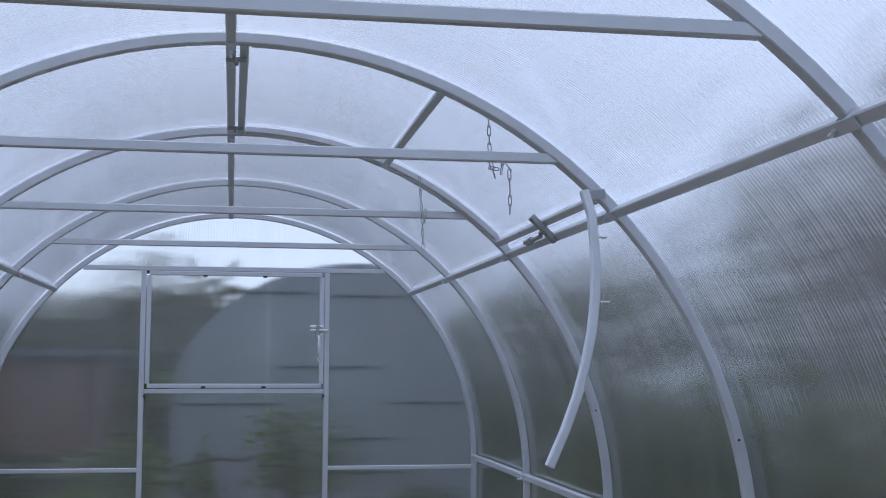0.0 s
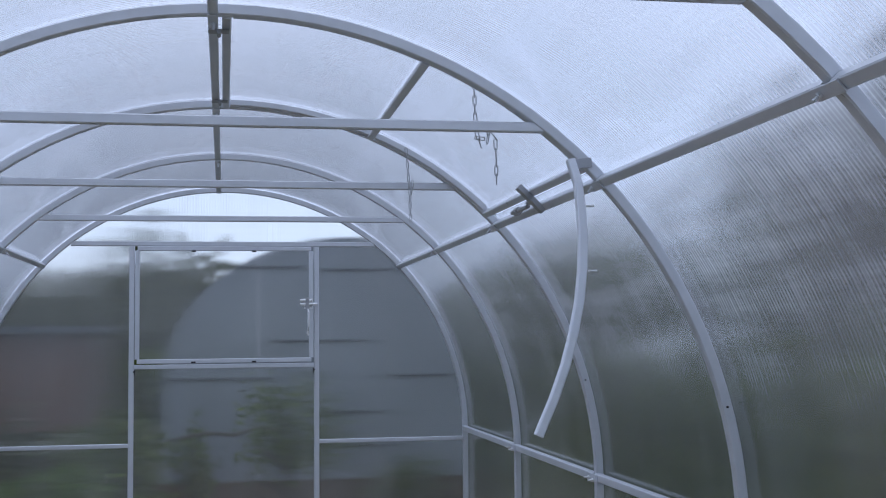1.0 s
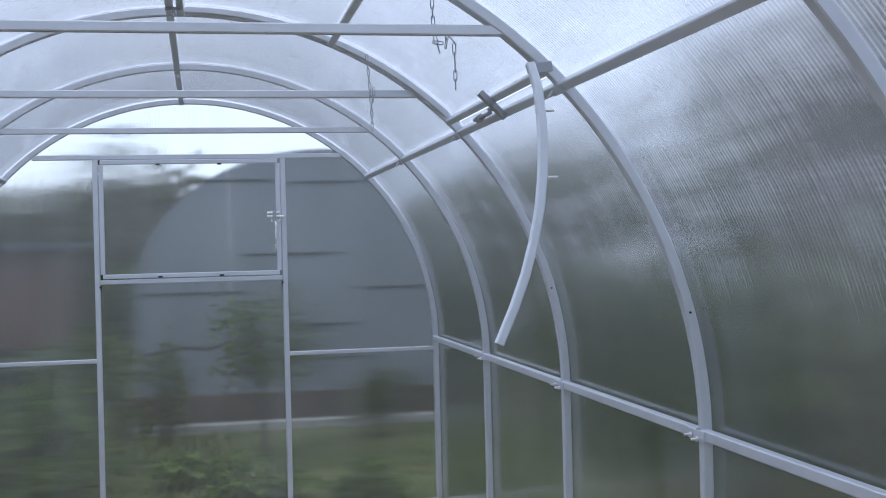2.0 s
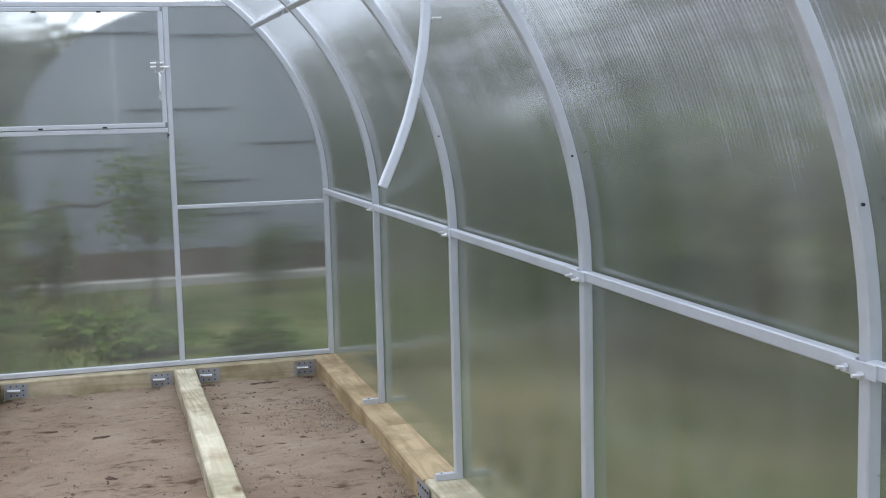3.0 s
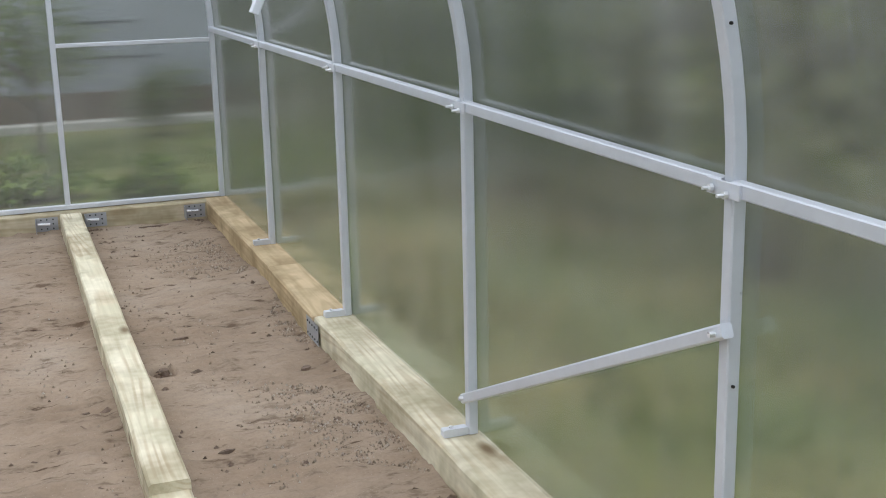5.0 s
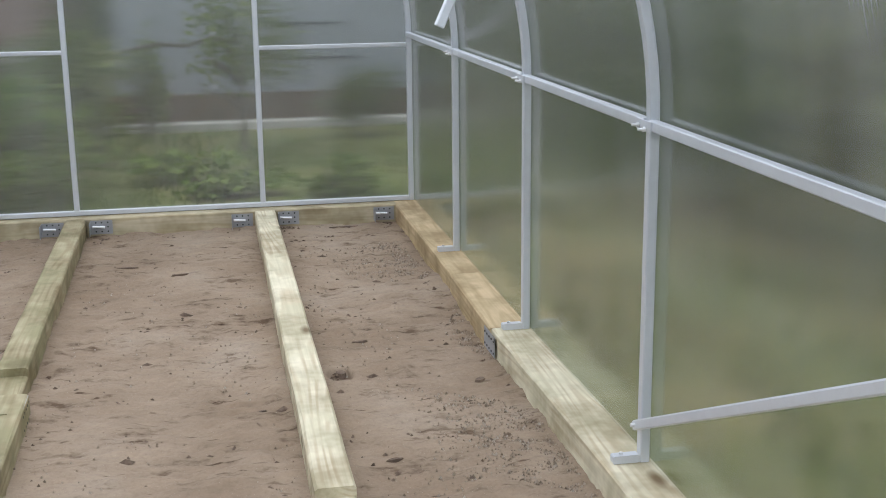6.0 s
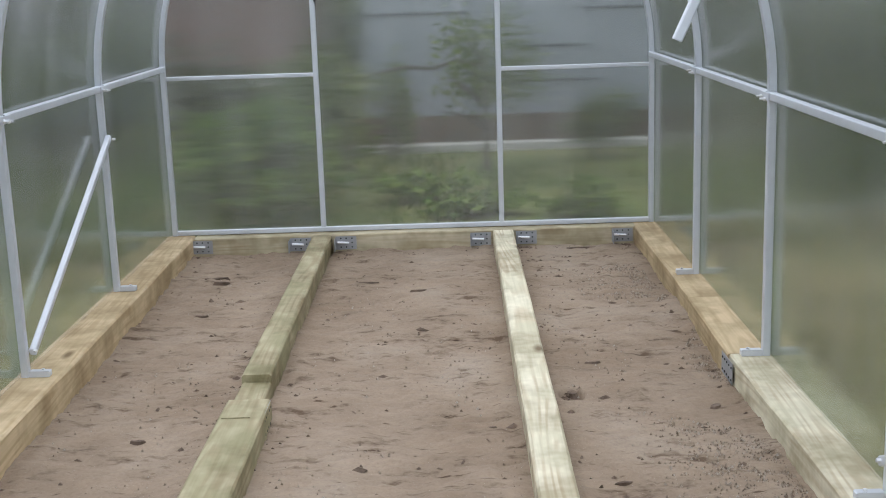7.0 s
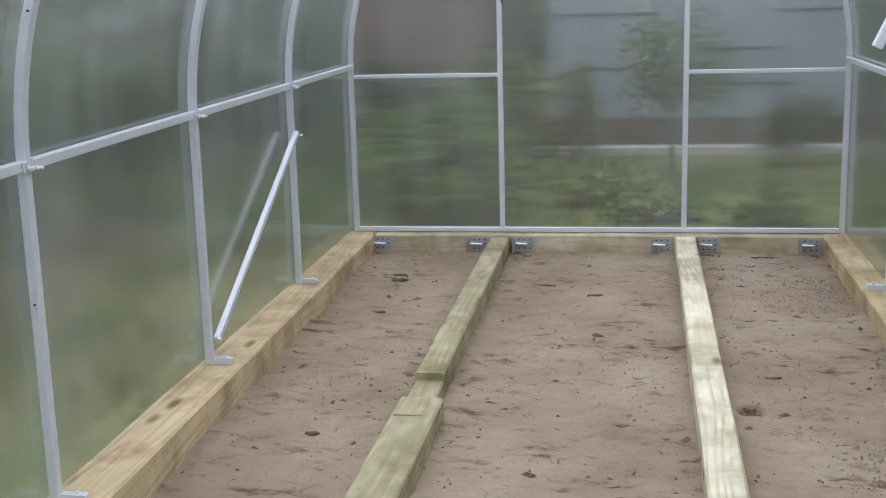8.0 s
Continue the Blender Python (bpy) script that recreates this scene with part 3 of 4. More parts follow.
def end_wall(name, y, out, label, with_hatch):
    w = thing(name, label, "end wall", kind="structure")
    z_top = 2.112
    xt = math.sqrt(R * R - (z_top - SPRING) ** 2)

    def put(nm, a, b, ww=0.026, h=0.026, up=(0, 0, 1)):
        b2 = bmesh.new()
        bar(b2, a, b, ww, h, up)
        return part(nm, b2, STEEL, w)

    put("bottom_rail", (-HALF + 0.001, y, BASE + 0.015), (HALF - 0.001, y, BASE + 0.015))
    put("top_rail", (-xt, y, z_top), (xt, y, z_top))
    for s in (-1, 1):
        put("upright", (s * POST, y, BASE + 0.029), (s * POST, y, z_top - 0.0135), 0.028, 0.026, (0, 1, 0))
        put("middle_rail", (s * (POST + 0.0145), y, 1.024), (s * (HALF - 0.001), y, 1.024), 0.022, 0.022)
    put("hatch_rail", (-POST + 0.0145, y, 1.444), (POST - 0.0145, y, 1.444), 0.026, 0.024)
    ys = (y + out * 0.0165, y + out * 0.0225)
    ro = OUT - 0.004
    panels = [arc_outline(-ro, -POST - 0.001, BASE - 0.03, 2.111, ro), arc_outline(POST + 0.001, ro, BASE - 0.03, 2.111, ro),
              [(-POST + 0.001, BASE - 0.03), (POST - 0.001, BASE - 0.03), (POST - 0.001, 1.443), (-POST + 0.001, 1.443)]]
    xo = math.sqrt(ro * ro - (2.113 - SPRING) ** 2)
    panels.append(arc_outline(-xo, xo, 2.113, 9.0, ro))
    if not with_hatch:
        panels.append([(-POST + 0.001, 1.445), (POST - 0.001, 1.445), (POST - 0.001, 2.111), (-POST + 0.001, 2.111)])
    for o in panels:
        b2 = bmesh.new()
        slab_y(b2, o, min(ys), max(ys))
        part("panel", b2, SHEET_END, w)
    for s in (-1, 1):
        b2 = bmesh.new()
        rod(b2, [(s * (POST - 0.014), y - 0.018, 1.418), (s * (POST - 0.014), y - 0.0145, 1.418)], 0.006, 6)
        bar(b2, (s * (POST - 0.018), y - 0.0155, 1.428), (s * (POST - 0.018), y - 0.0155, 1.398), 0.006, 0.004, (0, 1, 0), 0.001)
        part("bolt", b2, DARK, w, "dark bolt")
    return w


end_wall("wall_end", 0.0, 1, "arched end wall of polycarbonate sheets in a steel frame", True)
end_wall("wall_front", FRONT, -1, "arched front wall of polycarbonate sheets in a steel frame", False)

hatch = thing("window_1", "closed ventilation hatch with grey steel frame and polycarbonate pane", "hatch", kind="structure")
HX, HZ0, HZ1, HY = 0.469, 1.473, 2.086, -0.004
for a, b, up in (((-HX, HY, HZ1), (HX, HY, HZ1), (0, 0, 1)), ((-HX, HY, HZ0), (HX, HY, HZ0), (0, 0, 1)),
                 ((-HX, HY, HZ0 + 0.0125), (-HX, HY, HZ1 - 0.0125), (0, 1, 0)), ((HX, HY, HZ0 + 0.0125), (HX, HY, HZ1 - 0.0125), (0, 1, 0))):
    bm = bmesh.new()
    bar(bm, a, b, 0.024, 0.024, up)
    part("frame_bar", bm, STEEL, hatch)
bm = bmesh.new()
slab_y(bm, [(-HX, HZ0), (HX, HZ0), (HX, HZ1), (-HX, HZ1)], 0.0095, 0.0155)
part("pane", bm, SHEET_END, hatch)
for x in (-0.17, 0.155):
    for z, up in ((HZ1 - 0.014, 1), (HZ0 - 0.006, 0)):
        bm = bmesh.new()
        box(bm, (x - 0.012, HY - 0.02, z - 0.005), (x + 0.012, HY - 0.0125, z + 0.004), 0.001)
        part("screw_plate", bm, DARK, hatch, "small dark screw plate")
latch = thing("latch", "bright zinc slide bolt with a hanging handle on the hatch frame", "latch", at=(0.458, -0.02, 1.782))
bm = bmesh.new()
box(bm, (-0.03, 0.0005, -0.03), (0.02, 0.004, 0.03), 0.001)
part("back_plate", bm, ZINC, latch)
for z in (0.017, -0.003):
    bm = bmesh.new()
    rod(bm, [(-0.052, -0.008, z), (0.042 if z < 0 else 0.012, -0.008, z)], 0.0075, 10)
    part("slide_bar", bm, ZINC, latch)
bm = bmesh.new()
bar(bm, (-0.012, -0.0165, 0.03), (-0.012, -0.0165, -0.035), 0.02, 0.003, (0, 1, 0), 0.001)
part("strap", bm, PLATE, latch)
bm = bmesh.new()
rod(bm, [(-0.01, -0.02, -0.03), (-0.006, -0.03, -0.05), (-0.005, -0.032, -0.09), (-0.008, -0.03, -0.13), (-0.012, -0.024, -0.165), (-0.006, -0.02, -0.175)], [0.004, 0.007, 0.008, 0.006, 0.005, 0.006], 8)
part("handle", bm, ZINC, latch)

# ---- loose bent tube hanging by the third arch ----
hang = thing("bent_tube", "loose bent grey steel tube hanging from the arch", "steel tube", at=(0.858, -3.80, 2.035))
pts = [(0.0, -0.03, 0.0), (0.012, -0.05, -0.06), (0.015, -0.065, -0.13), (0.014, -0.08, -0.2), (0.008, -0.09, -0.28), (-0.004, -0.1, -0.36),
       (-0.022, -0.105, -0.44), (-0.046, -0.11, -0.52), (-0.078, -0.115, -0.6), (-0.118, -0.12, -0.685)]
bm = bmesh.new()
rows = []
for i, p in enumerate(pts):
    a, b = Vector(pts[max(i - 1, 0)]), Vector(pts[min(i + 1, len(pts) - 1)])
    d = (b - a).normalized()
    s = d.cross(Vector((0, 1, 0))).normalized()
    u = s.cross(d)
    rows.append([bm.verts.new(Vector(p) + s * q + u * r) for q, r in ((-.008, -.011), (.008, -.011), (.011, -.008), (.011, .008), (.008, .011), (-.008, .011), (-.011, .008), (-.011, -.008))])
for ra, rb in zip(rows, rows[1:]):
    for k in range(8):
        bm.faces.new((ra[k], ra[(k + 1) % 8], rb[(k + 1) % 8], rb[k]))
inner = [bm.verts.new(v.co.lerp(Vector(pts[-1]), 0.18)) for v in rows[-1]]
deep = [bm.verts.new(v.co + Vector((0.014, 0.0, 0.03))) for v in inner]
for k in range(8):
    j = (k + 1) % 8
    bm.faces.new((rows[-1][k], rows[-1][j], inner[j], inner[k]))
    bm.faces.new((inner[k], inner[j], deep[j], deep[k]))
bm.faces.new(deep)
bm.faces.new(rows[0][::-1])
bmesh.ops.recalc_face_normals(bm, faces=bm.faces)
tube = part("tube", bm, STEEL, hang)
for q in ((0.014, -0.065, -0.12), (0.013, -0.085, -0.285)):
    bm = bmesh.new()
    rod(bm, [(q[0] + 0.012, q[1], q[2]), (q[0] + 0.034, q[1], q[2])], 0.0035, 8)
    part("bolt", bm, ZINC, hang)
bm = bmesh.new()
bar(bm, (0.0, -0.016, -0.01), (0.075, 0.035, 0.005), 0.004, 0.026, (0, 0, 1), 0.001)
part("fixing_strap", bm, PLATE, hang)


# ---- chains ----
def link_mesh():
    bm = bmesh.new()
    path = []
    L, W2, n = 0.0105, 0.0042, 5
    for k in range(n):
        a = math.pi * k / (n - 1)
        path.append((W2 * math.cos(a), 0, L + W2 * math.sin(a)))
    for k in range(n):
        a = math.pi + math.pi * k / (n - 1)
        path.append((W2 * math.cos(a), 0, -L + W2 * math.sin(a)))
    rings = []
    m = len(path)
    for i, p in enumerate(path):
        d = (Vector(path[(i + 1) % m]) - Vector(path[i - 1])).normalized()
        s = Vector((0, 1, 0))
        u = d.cross(s)
        rings.append([bm.verts.new(Vector(p) + (s * math.cos(j * math.tau / 5) + u * math.sin(j * math.tau / 5)) * 0.0015) for j in range(5)])
    for i in range(m):
        a, b = rings[i], rings[(i + 1) % m]
        for j in range(5):
            bm.faces.new((a[j], b[j], b[(j + 1) % 5], a[(j + 1) % 5]))
    bmesh.ops.recalc_face_normals(bm, faces=bm.faces)
    return bm


def chain(points, label, me=None):
    th = thing("chain", label, "chain", "vent chains", at=points[0])
    pts = [Vector(p) for p in points]
    seq, step = [], 0.0235
    carry = 0.0
    for a, b in zip(pts, pts[1:]):
        L = (b - a).length
        s = carry
        while s < L:
            seq.append((a + (b - a) * (s / L), (b - a).normalized()))
            s += step
        carry = s - L
    for k, (p, d) in enumerate(seq):
        q = d.to_track_quat("Z", "X").to_matrix().to_4x4() @ Matrix.Rotation(radians(90 * (k % 2) + 20), 4, "Z")
        m = Matrix.Translation(p - pts[0]) @ q
        if me is None:
            ob = part("link", link_mesh(), PLATE, th, smooth=True)
            me = ob.data
            ob.matrix_basis = m
        else:
            again("link", me, th, m)
    return me


link_me = chain([(0.658, -3.60, 2.275), (0.660, -3.60, 2.19), (0.664, -3.6, 2.14), (0.676, -3.6, 2.10)], "thin zinc chain hanging from the roof vent")
chain([(0.672, -3.60, 2.125), (0.694, -3.6, 2.122), (0.698, -3.6, 2.148), (0.715, -3.6, 2.128), (0.717, -3.6, 2.07), (0.717, -3.6, 2.003)], "thin zinc chain looped to another hanging from the vent", link_me)
chain([(0.625, -2.57, 2.245), (0.631, -2.57, 2.17), (0.636, -2.57, 2.10), (0.639, -2.57, 1.993)], "thin zinc chain hanging beside the cross tie", link_me)
chain([(0.646, -2.57, 2.13), (0.643, -2.57, 2.085)], "short end of zinc chain beside the cross tie", link_me)


# ---- timber foundation ----
def timber(label, x0, x1, y0, y1, top, wood, drift=0.0, notch=None, depth=0.17, chamfer=0.007):
    """A sawn beam along y; its far end drifts sideways. notch: (from, to, lower by)."""
    ys = sorted({y0, y1, *(notch[:2] if notch else ()), *(y0 + (y1 - y0) * k / 40 for k in range(1, 40))})
    bm = bmesh.new()
    stations = []
    for y in ys:
        low = 0.0
        if notch and notch[0] <= y <= notch[1]:
            low = notch[2]
            if y == notch[0]:
                stations.append((y, 0.0))
                stations.append((y + 0.001, low))
                continue
            if y == notch[1]:
                stations.append((y - 0.001, low))
                stations.append((y, 0.0))
                continue
        stations.append((y, low))
    rows = []
    for y, low in stations:
        d = drift * (y - y0) / (y1 - y0) + 0.003 * noise.noise((x0 * 3, y * 1.5, 1))
        z = top - low + 0.002 * noise.noise((x0 * 2, y * 2.1, 4))
        c = chamfer + 0.004 * noise.noise((x1, y * 9, 2))
        prof = [(x0, z - depth), (x1, z - depth), (x1, z - c), (x1 - c, z), (x0 + c, z), (x0, z - c)]
        rows.append([bm.verts.new((x + d, y, q)) for x, q in prof])
    for ra, rb in zip(rows, rows[1:]):
        for k in range(6):
            bm.faces.new((ra[k], ra[(k + 1) % 6], rb[(k + 1) % 6], rb[k]))
    bm.faces.new(rows[0][::-1])
    bm.faces.new(rows[-1])
    bmesh.ops.recalc_face_normals(bm, faces=bm.faces)
    ob = part("timber_beam", bm, wood)
    return tagged(ob, label, "timber beam", "foundation timbers")


LAB = "squared treated pine foundation beam with pale greenish grain"
timber("squared yellowish pine foundation beam under the side wall", 1.222, 1.372, -1.66, -0.001, BASE, WOOD_FRESH, 0.004)
timber("squared yellowish pine foundation beam with a stepped end", 1.204, 1.362, -2.47, -1.663, BASE, WOOD_FRESH, 0.014)
timber(LAB + " under the side wall", 1.236, 1.392, FRONT, -2.474, BASE, WOOD, -0.026)
timber("squared fresh pine foundation beam under the side wall", -1.366, -1.174, FRONT, -0.001, BASE, WOOD_FRESH, -0.045)
timber("greenish treated pine path beam with a lap joint", -0.548, -0.441, -2.985, -0.094, BASE - 0.002, WOOD_DAMP, -0.006, (-2.984, -2.545, 0.028))
timber("greenish treated pine path beam with wavy grain", -0.545, -0.395, FRONT + 0.1, -2.80, BASE - 0.006, WOOD_DAMP, -0.012)
timber("pale treated pine path beam with knots and wavy grain", 0.430, 0.541, -3.86, -0.094, BASE - 0.002, WOOD, 0.016, (-3.859, -3.735, 0.03))
timber("pale treated pine path beam butted against another", 0.43, 0.54, FRONT + 0.1, -3.864, BASE - 0.004, WOOD, 0.0)
bm = bmesh.new()
bar(bm, (-1.21, -0.02, 0.06), (1.235, -0.02, 0.06), 0.14, 0.178, (0, 0, 1), 0.006)
tagged(part("timber_beam", bm, WOOD_END), "treated pine foundation beam under the end wall", "timber beam", "foundation timbers")


# ---- perforated angle brackets ----
def bracket(m, first=None, label="perforated zinc angle bracket screwed to the foundation beams"):
    if first:
        return copy_thing(first, m)
    th = thing("angle_bracket", label, "angle bracket", "angle brackets")
    bm = bmesh.new()
    box(bm, (0.002, -0.0025, -0.038), (0.116, -0.0005, 0.036), 0.0005)
    part("plate", bm, PLATE, th)
    bm = bmesh.new()
    box(bm, (0.0005, -0.09, -0.034), (0.0025, -0.003, 0.034), 0.0005)
    part("flange", bm, PLATE, th)
    hole = None
    for x in (0.03, 0.06, 0.092):
        for z in (-0.024, 0.001, 0.025):
            if hole is None:
                bm = bmesh.new()
                rod(bm, [(0, -0.0045, 0), (0, -0.0026, 0)], 0.0045, 6)
                hole = part("nail_hole", bm, DARK, th, "dark nail hole")
                hole.location = (x, 0, z)
            else:
                again("nail_hole", hole.data, th, pose(x, 0, z))
    bm = bmesh.new()
    rod(bm, [(0.012, -0.012, 0.004), (0.075, -0.012, 0.0)], 0.0065, 8)
    part("bolt", bm, ZINC, th)
    th.matrix_basis = m
    return th


b0 = bracket(pose(-0.428, -0.0915, 0.102))
bracket(pose(0.57, -0.0915, 0.102), b0)
for x in (-0.562, 0.436, 1.218):
    bracket(pose(x - 0.118, -0.0915, 0.100), b0)
bracket(pose(-1.226, -0.0915, 0.100), b0)
joint = thing("nail_plate", "perforated zinc plate across a beam joint", "nail plate", "nail plates", at=(1.2015, -2.46, 0.098))
bm = bmesh.new()
box(bm, (-0.002, -0.10, -0.04), (-0.0005, 0.07, 0.04), 0.0005)
part("plate", bm, PLATE, joint)
for k in range(10):
    bm = bmesh.new()
    rod(bm, [(-0.0045, -0.085 + 0.034 * (k // 2), -0.024 + 0.046 * (k % 2)), (-0.0022, -0.085 + 0.034 * (k // 2), -0.024 + 0.046 * (k % 2))], 0.0045, 6)
    part("nail_hole", bm, DARK, joint, "dark nail hole")
joint2 = copy_thing(joint, pose(-0.4095, -2.90, 0.098, 0, 0, 180))


# ---- clods and chips on the soil ----
def scatter_clods():
    rng = random.Random(4)
    verts, faces = [], []
    for k in range(3600):
        x, y = rng.uniform(-1.2, 1.2), rng.uniform(-6.0, -0.1)
        if rng.random() < 0.6:
            x = rng.choice((-1.2, -0.58, -0.41, 0.41, 0.585, 1.2)) + rng.gauss(0, 0.035)
        # more dark clods along the end beam, put in as its shaded gap and roots
        if rng.random() < 0.14:
            y = -0.1 - abs(rng.gauss(0, 0.035))
        if abs(abs(x) - 0.49) < 0.085 or abs(x) > 1.2:
            continue
        if noise.noise((x * 2.2, y * 2.2, 9)) < -0.12 and rng.random() < 0.7:
            continue
        s = rng.uniform(0.002, 0.007) * (2.0 if rng.random() < 0.06 else 1)
        a = rng.uniform(0, math.pi) if rng.random() < 0.4 else rng.uniform(-0.35, 0.35)
        lx = s * rng.uniform(1.0, 3.2)
        h = 0.020 * noise.noise((x * 1.6, y * 1.6, 3.1)) + 0.010 * noise.noise((x * 6, y * 8, 0.4))
        low = 0.022 * min(1.0, max(0.0, (-x - 0.45) / 0.3)) * min(1.0, max(0.0, -y / 1.2))
        base = len(verts)
        for i in range(6):
            t2 = i * math.tau / 6
            px, py = lx * math.cos(t2) * rng.uniform(0.7, 1.2), s * math.sin(t2) * rng.uniform(0.7, 1.2)
            verts.append((x + px * math.cos(a) - py * math.sin(a), y + px * math.sin(a) + py * math.cos(a), 0.049 + h - low))
        verts.append((x, y, 0.053 + h - low + s * rng.uniform(0.4, 1.0)))
        faces += [(base + i, base + (i + 1) % 6, base + 6) for i in range(6)]
    me = bpy.data.meshes.new("soil_clods")
    me.from_pydata(verts, [], faces)
    me.materials.append(CLOD)
    tagged(new("soil_clods", me), "small dark clods and chips strewn over the soil", "clods", kind="stuff")


scatter_clods()


def scatter_pebbles():
    """Grit and small stones, thickest along the side beam."""
    rng = random.Random(21)
    verts, faces = [], []
    while len(faces) < 30000:
        x = 1.2 - abs(rng.gauss(0, 0.17)) if rng.random() < 0.75 else rng.uniform(-1.15, 1.15)
        y = rng.uniform(-5.2, -0.6)
        if abs(abs(x) - 0.49) < 0.075 or noise.noise((x * 2.5, y * 1.6, 40)) < -0.05:
            continue
        r = rng.uniform(0.0018, 0.0048)
        low = 0.022 * min(1.0, max(0.0, (-x - 0.45) / 0.3)) * min(1.0, max(0.0, -y / 1.2))
        z = 0.054 - low + 0.020 * noise.noise((x * 1.6, y * 1.6, 3.1)) + 0.013 * noise.noise((x * 6, y * 8, 0.4))
        edge = min(abs(x - 1.23), abs(x + 1.22))
        z += 0.013 * max(0.0, 1 - edge / 0.09) * (0.3 + noise.noise((x * 7, y * 7, 31)))
        b = len(verts)
        for k in range(5):
            a = k * math.tau / 5 + rng.random()
            verts.append((x + r * 1.3 * math.cos(a), y + r * math.sin(a), z - 0.004))
        verts.append((x + rng.gauss(0, r * 0.2), y, z + r * 0.9))
        faces += [(b + k, b + (k + 1) % 5, b + 5) for k in range(5)]
    me = bpy.data.meshes.new("pebbles")
    me.from_pydata(verts, [], faces)
    me.materials.append(PEBBLE)
    tagged(new("pebbles", me), "fine grey-brown grit lying on the soil by the beams", "grit", kind="stuff")


scatter_pebbles()


def chip(x, y, lx, ly, a):
    bm = bmesh.new()
    n = 9
    ring = [bm.verts.new((lx * math.cos(k * math.tau / n) * (0.8 + 0.3 * noise.noise((k, x, y))), ly * math.sin(k * math.tau / n), -0.01)) for k in range(n)]
    top = [bm.verts.new((v.co.x * 0.8, v.co.y * 0.7, 0.006 + 0.004 * noise.noise((k, y, x)))) for k, v in enumerate(ring)]
    for k in range(n):
        bm.faces.new((ring[k], ring[(k + 1) % n], top[(k + 1) % n], top[k]))
    bm.faces.new(top)
    ob = part("dark_chip", bm, CLOD)
    ob.matrix_basis = pose(x, y, 0.052 - (0.022 if x < -0.7 and y < -1 else 0.009 if x < -0.7 else 0) + 0.02 * noise.noise((x * 1.6, y * 1.6, 3.1)), 0, 0, a)
    tagged(ob, "dark damp bark chip on the soil, also added as pit and crack shade", "bark chip", "bark chips")


# (0.628, -2.585) is added to darken the pit, (0.92, -0.17) stands for a crack
for args in ((-0.839, -2.90, 0.038, 0.012, -4), (-0.995, -0.62, 0.085, 0.012, 8), (-0.95, -0.72, 0.06, 0.01, -12),
             (0.92, -0.17, 0.13, 0.014, 4), (0.74, -2.23, 0.045, 0.007, 2), (0.33, -2.9, 0.03, 0.008, 10), (0.7, -3.37, 0.045, 0.009, 12), (0.628, -2.585, 0.026, 0.03, 20), (0.95, -1.75, 0.03, 0.02, 30), (1.02, -1.25, 0.025, 0.016, 0),
             (0.05, -1.05, 0.06, 0.008, 5), (-0.2, -0.85, 0.075, 0.008, -6), (-0.95, -1.3, 0.05, 0.007, 4), (1.1, -2.75, 0.03, 0.018, 40)):
    chip(*args)


# ---- outside ----
def leaf_cloud(rng, count, centre, radii, size, lumps=9):
    """Leaf quads, gathered round random clumps inside an ellipsoid."""
    cs = []
    for _ in range(lumps):
        while True:
            p = [rng.uniform(-1, 1) for _ in range(3)]
            if sum(q * q for q in p) < 1:
                break
        cs.append([c + q * r * 0.75 for c, q, r in zip(centre, p, radii)])
    verts, faces = [], []
    for _ in range(count):
        c = rng.choice(cs)
        p = Vector((c[0] + rng.gauss(0, radii[0] * 0.25), c[1] + rng.gauss(0, radii[1] * 0.25), c[2] + rng.gauss(0, radii[2] * 0.22)))
        if p.z < -0.08:
            p.z = -0.08 + rng.random() * 0.1
        d = Vector((rng.gauss(0, 1), rng.gauss(0, 1), rng.gauss(0, 0.6))).normalized()
        s = d.cross(Vector((rng.gauss(0, 1), rng.gauss(0, 1), rng.gauss(0, 1)))).normalized()
        L = size * rng.uniform(0.6, 1.4)
        b = len(verts)
        verts += [p - d * L, p + s * L * 0.45 - Vector((0, 0, L * 0.1)), p + d * L, p - s * L * 0.45 - Vector((0, 0, L * 0.1))]
        faces += [(b, b + 1, b + 2), (b, b + 2, b + 3)]
    return verts, faces


def leaves_part(name, rng, parent, material, *a, **k):
    v, f = leaf_cloud(rng, *a, **k)
    me = bpy.data.meshes.new(name)
    me.from_pydata(v, [], f)
    me.materials.append(material)
    ob = new(name, me)
    ob.parent = parent
    return ob


def bush(seed, at, radii, count, size, material, label, name="bush"):
    rng = random.Random(seed)
    th = thing(name, label, name.replace("_", " "), at=(at[0], at[1], -0.1))
    bm = bmesh.new()
    for k in range(6):
        a = k * 1.05 + rng.random()
        e = (radii[0] * 0.6 * math.cos(a), radii[1] * 0.6 * math.sin(a), radii[2] * rng.uniform(1.0, 1.6))
        rod(bm, [(0.04 * math.cos(a), 0.04 * math.sin(a), -0.02), (e[0] * 0.4, e[1] * 0.4, e[2] * 0.5), e], [0.016, 0.011, 0.004], 6)
    part("stems", bm, BARK, th)
    leaves_part("foliage", rng, th, material, count, (0, 0, radii[2] * 1.0), radii, size)
    return th


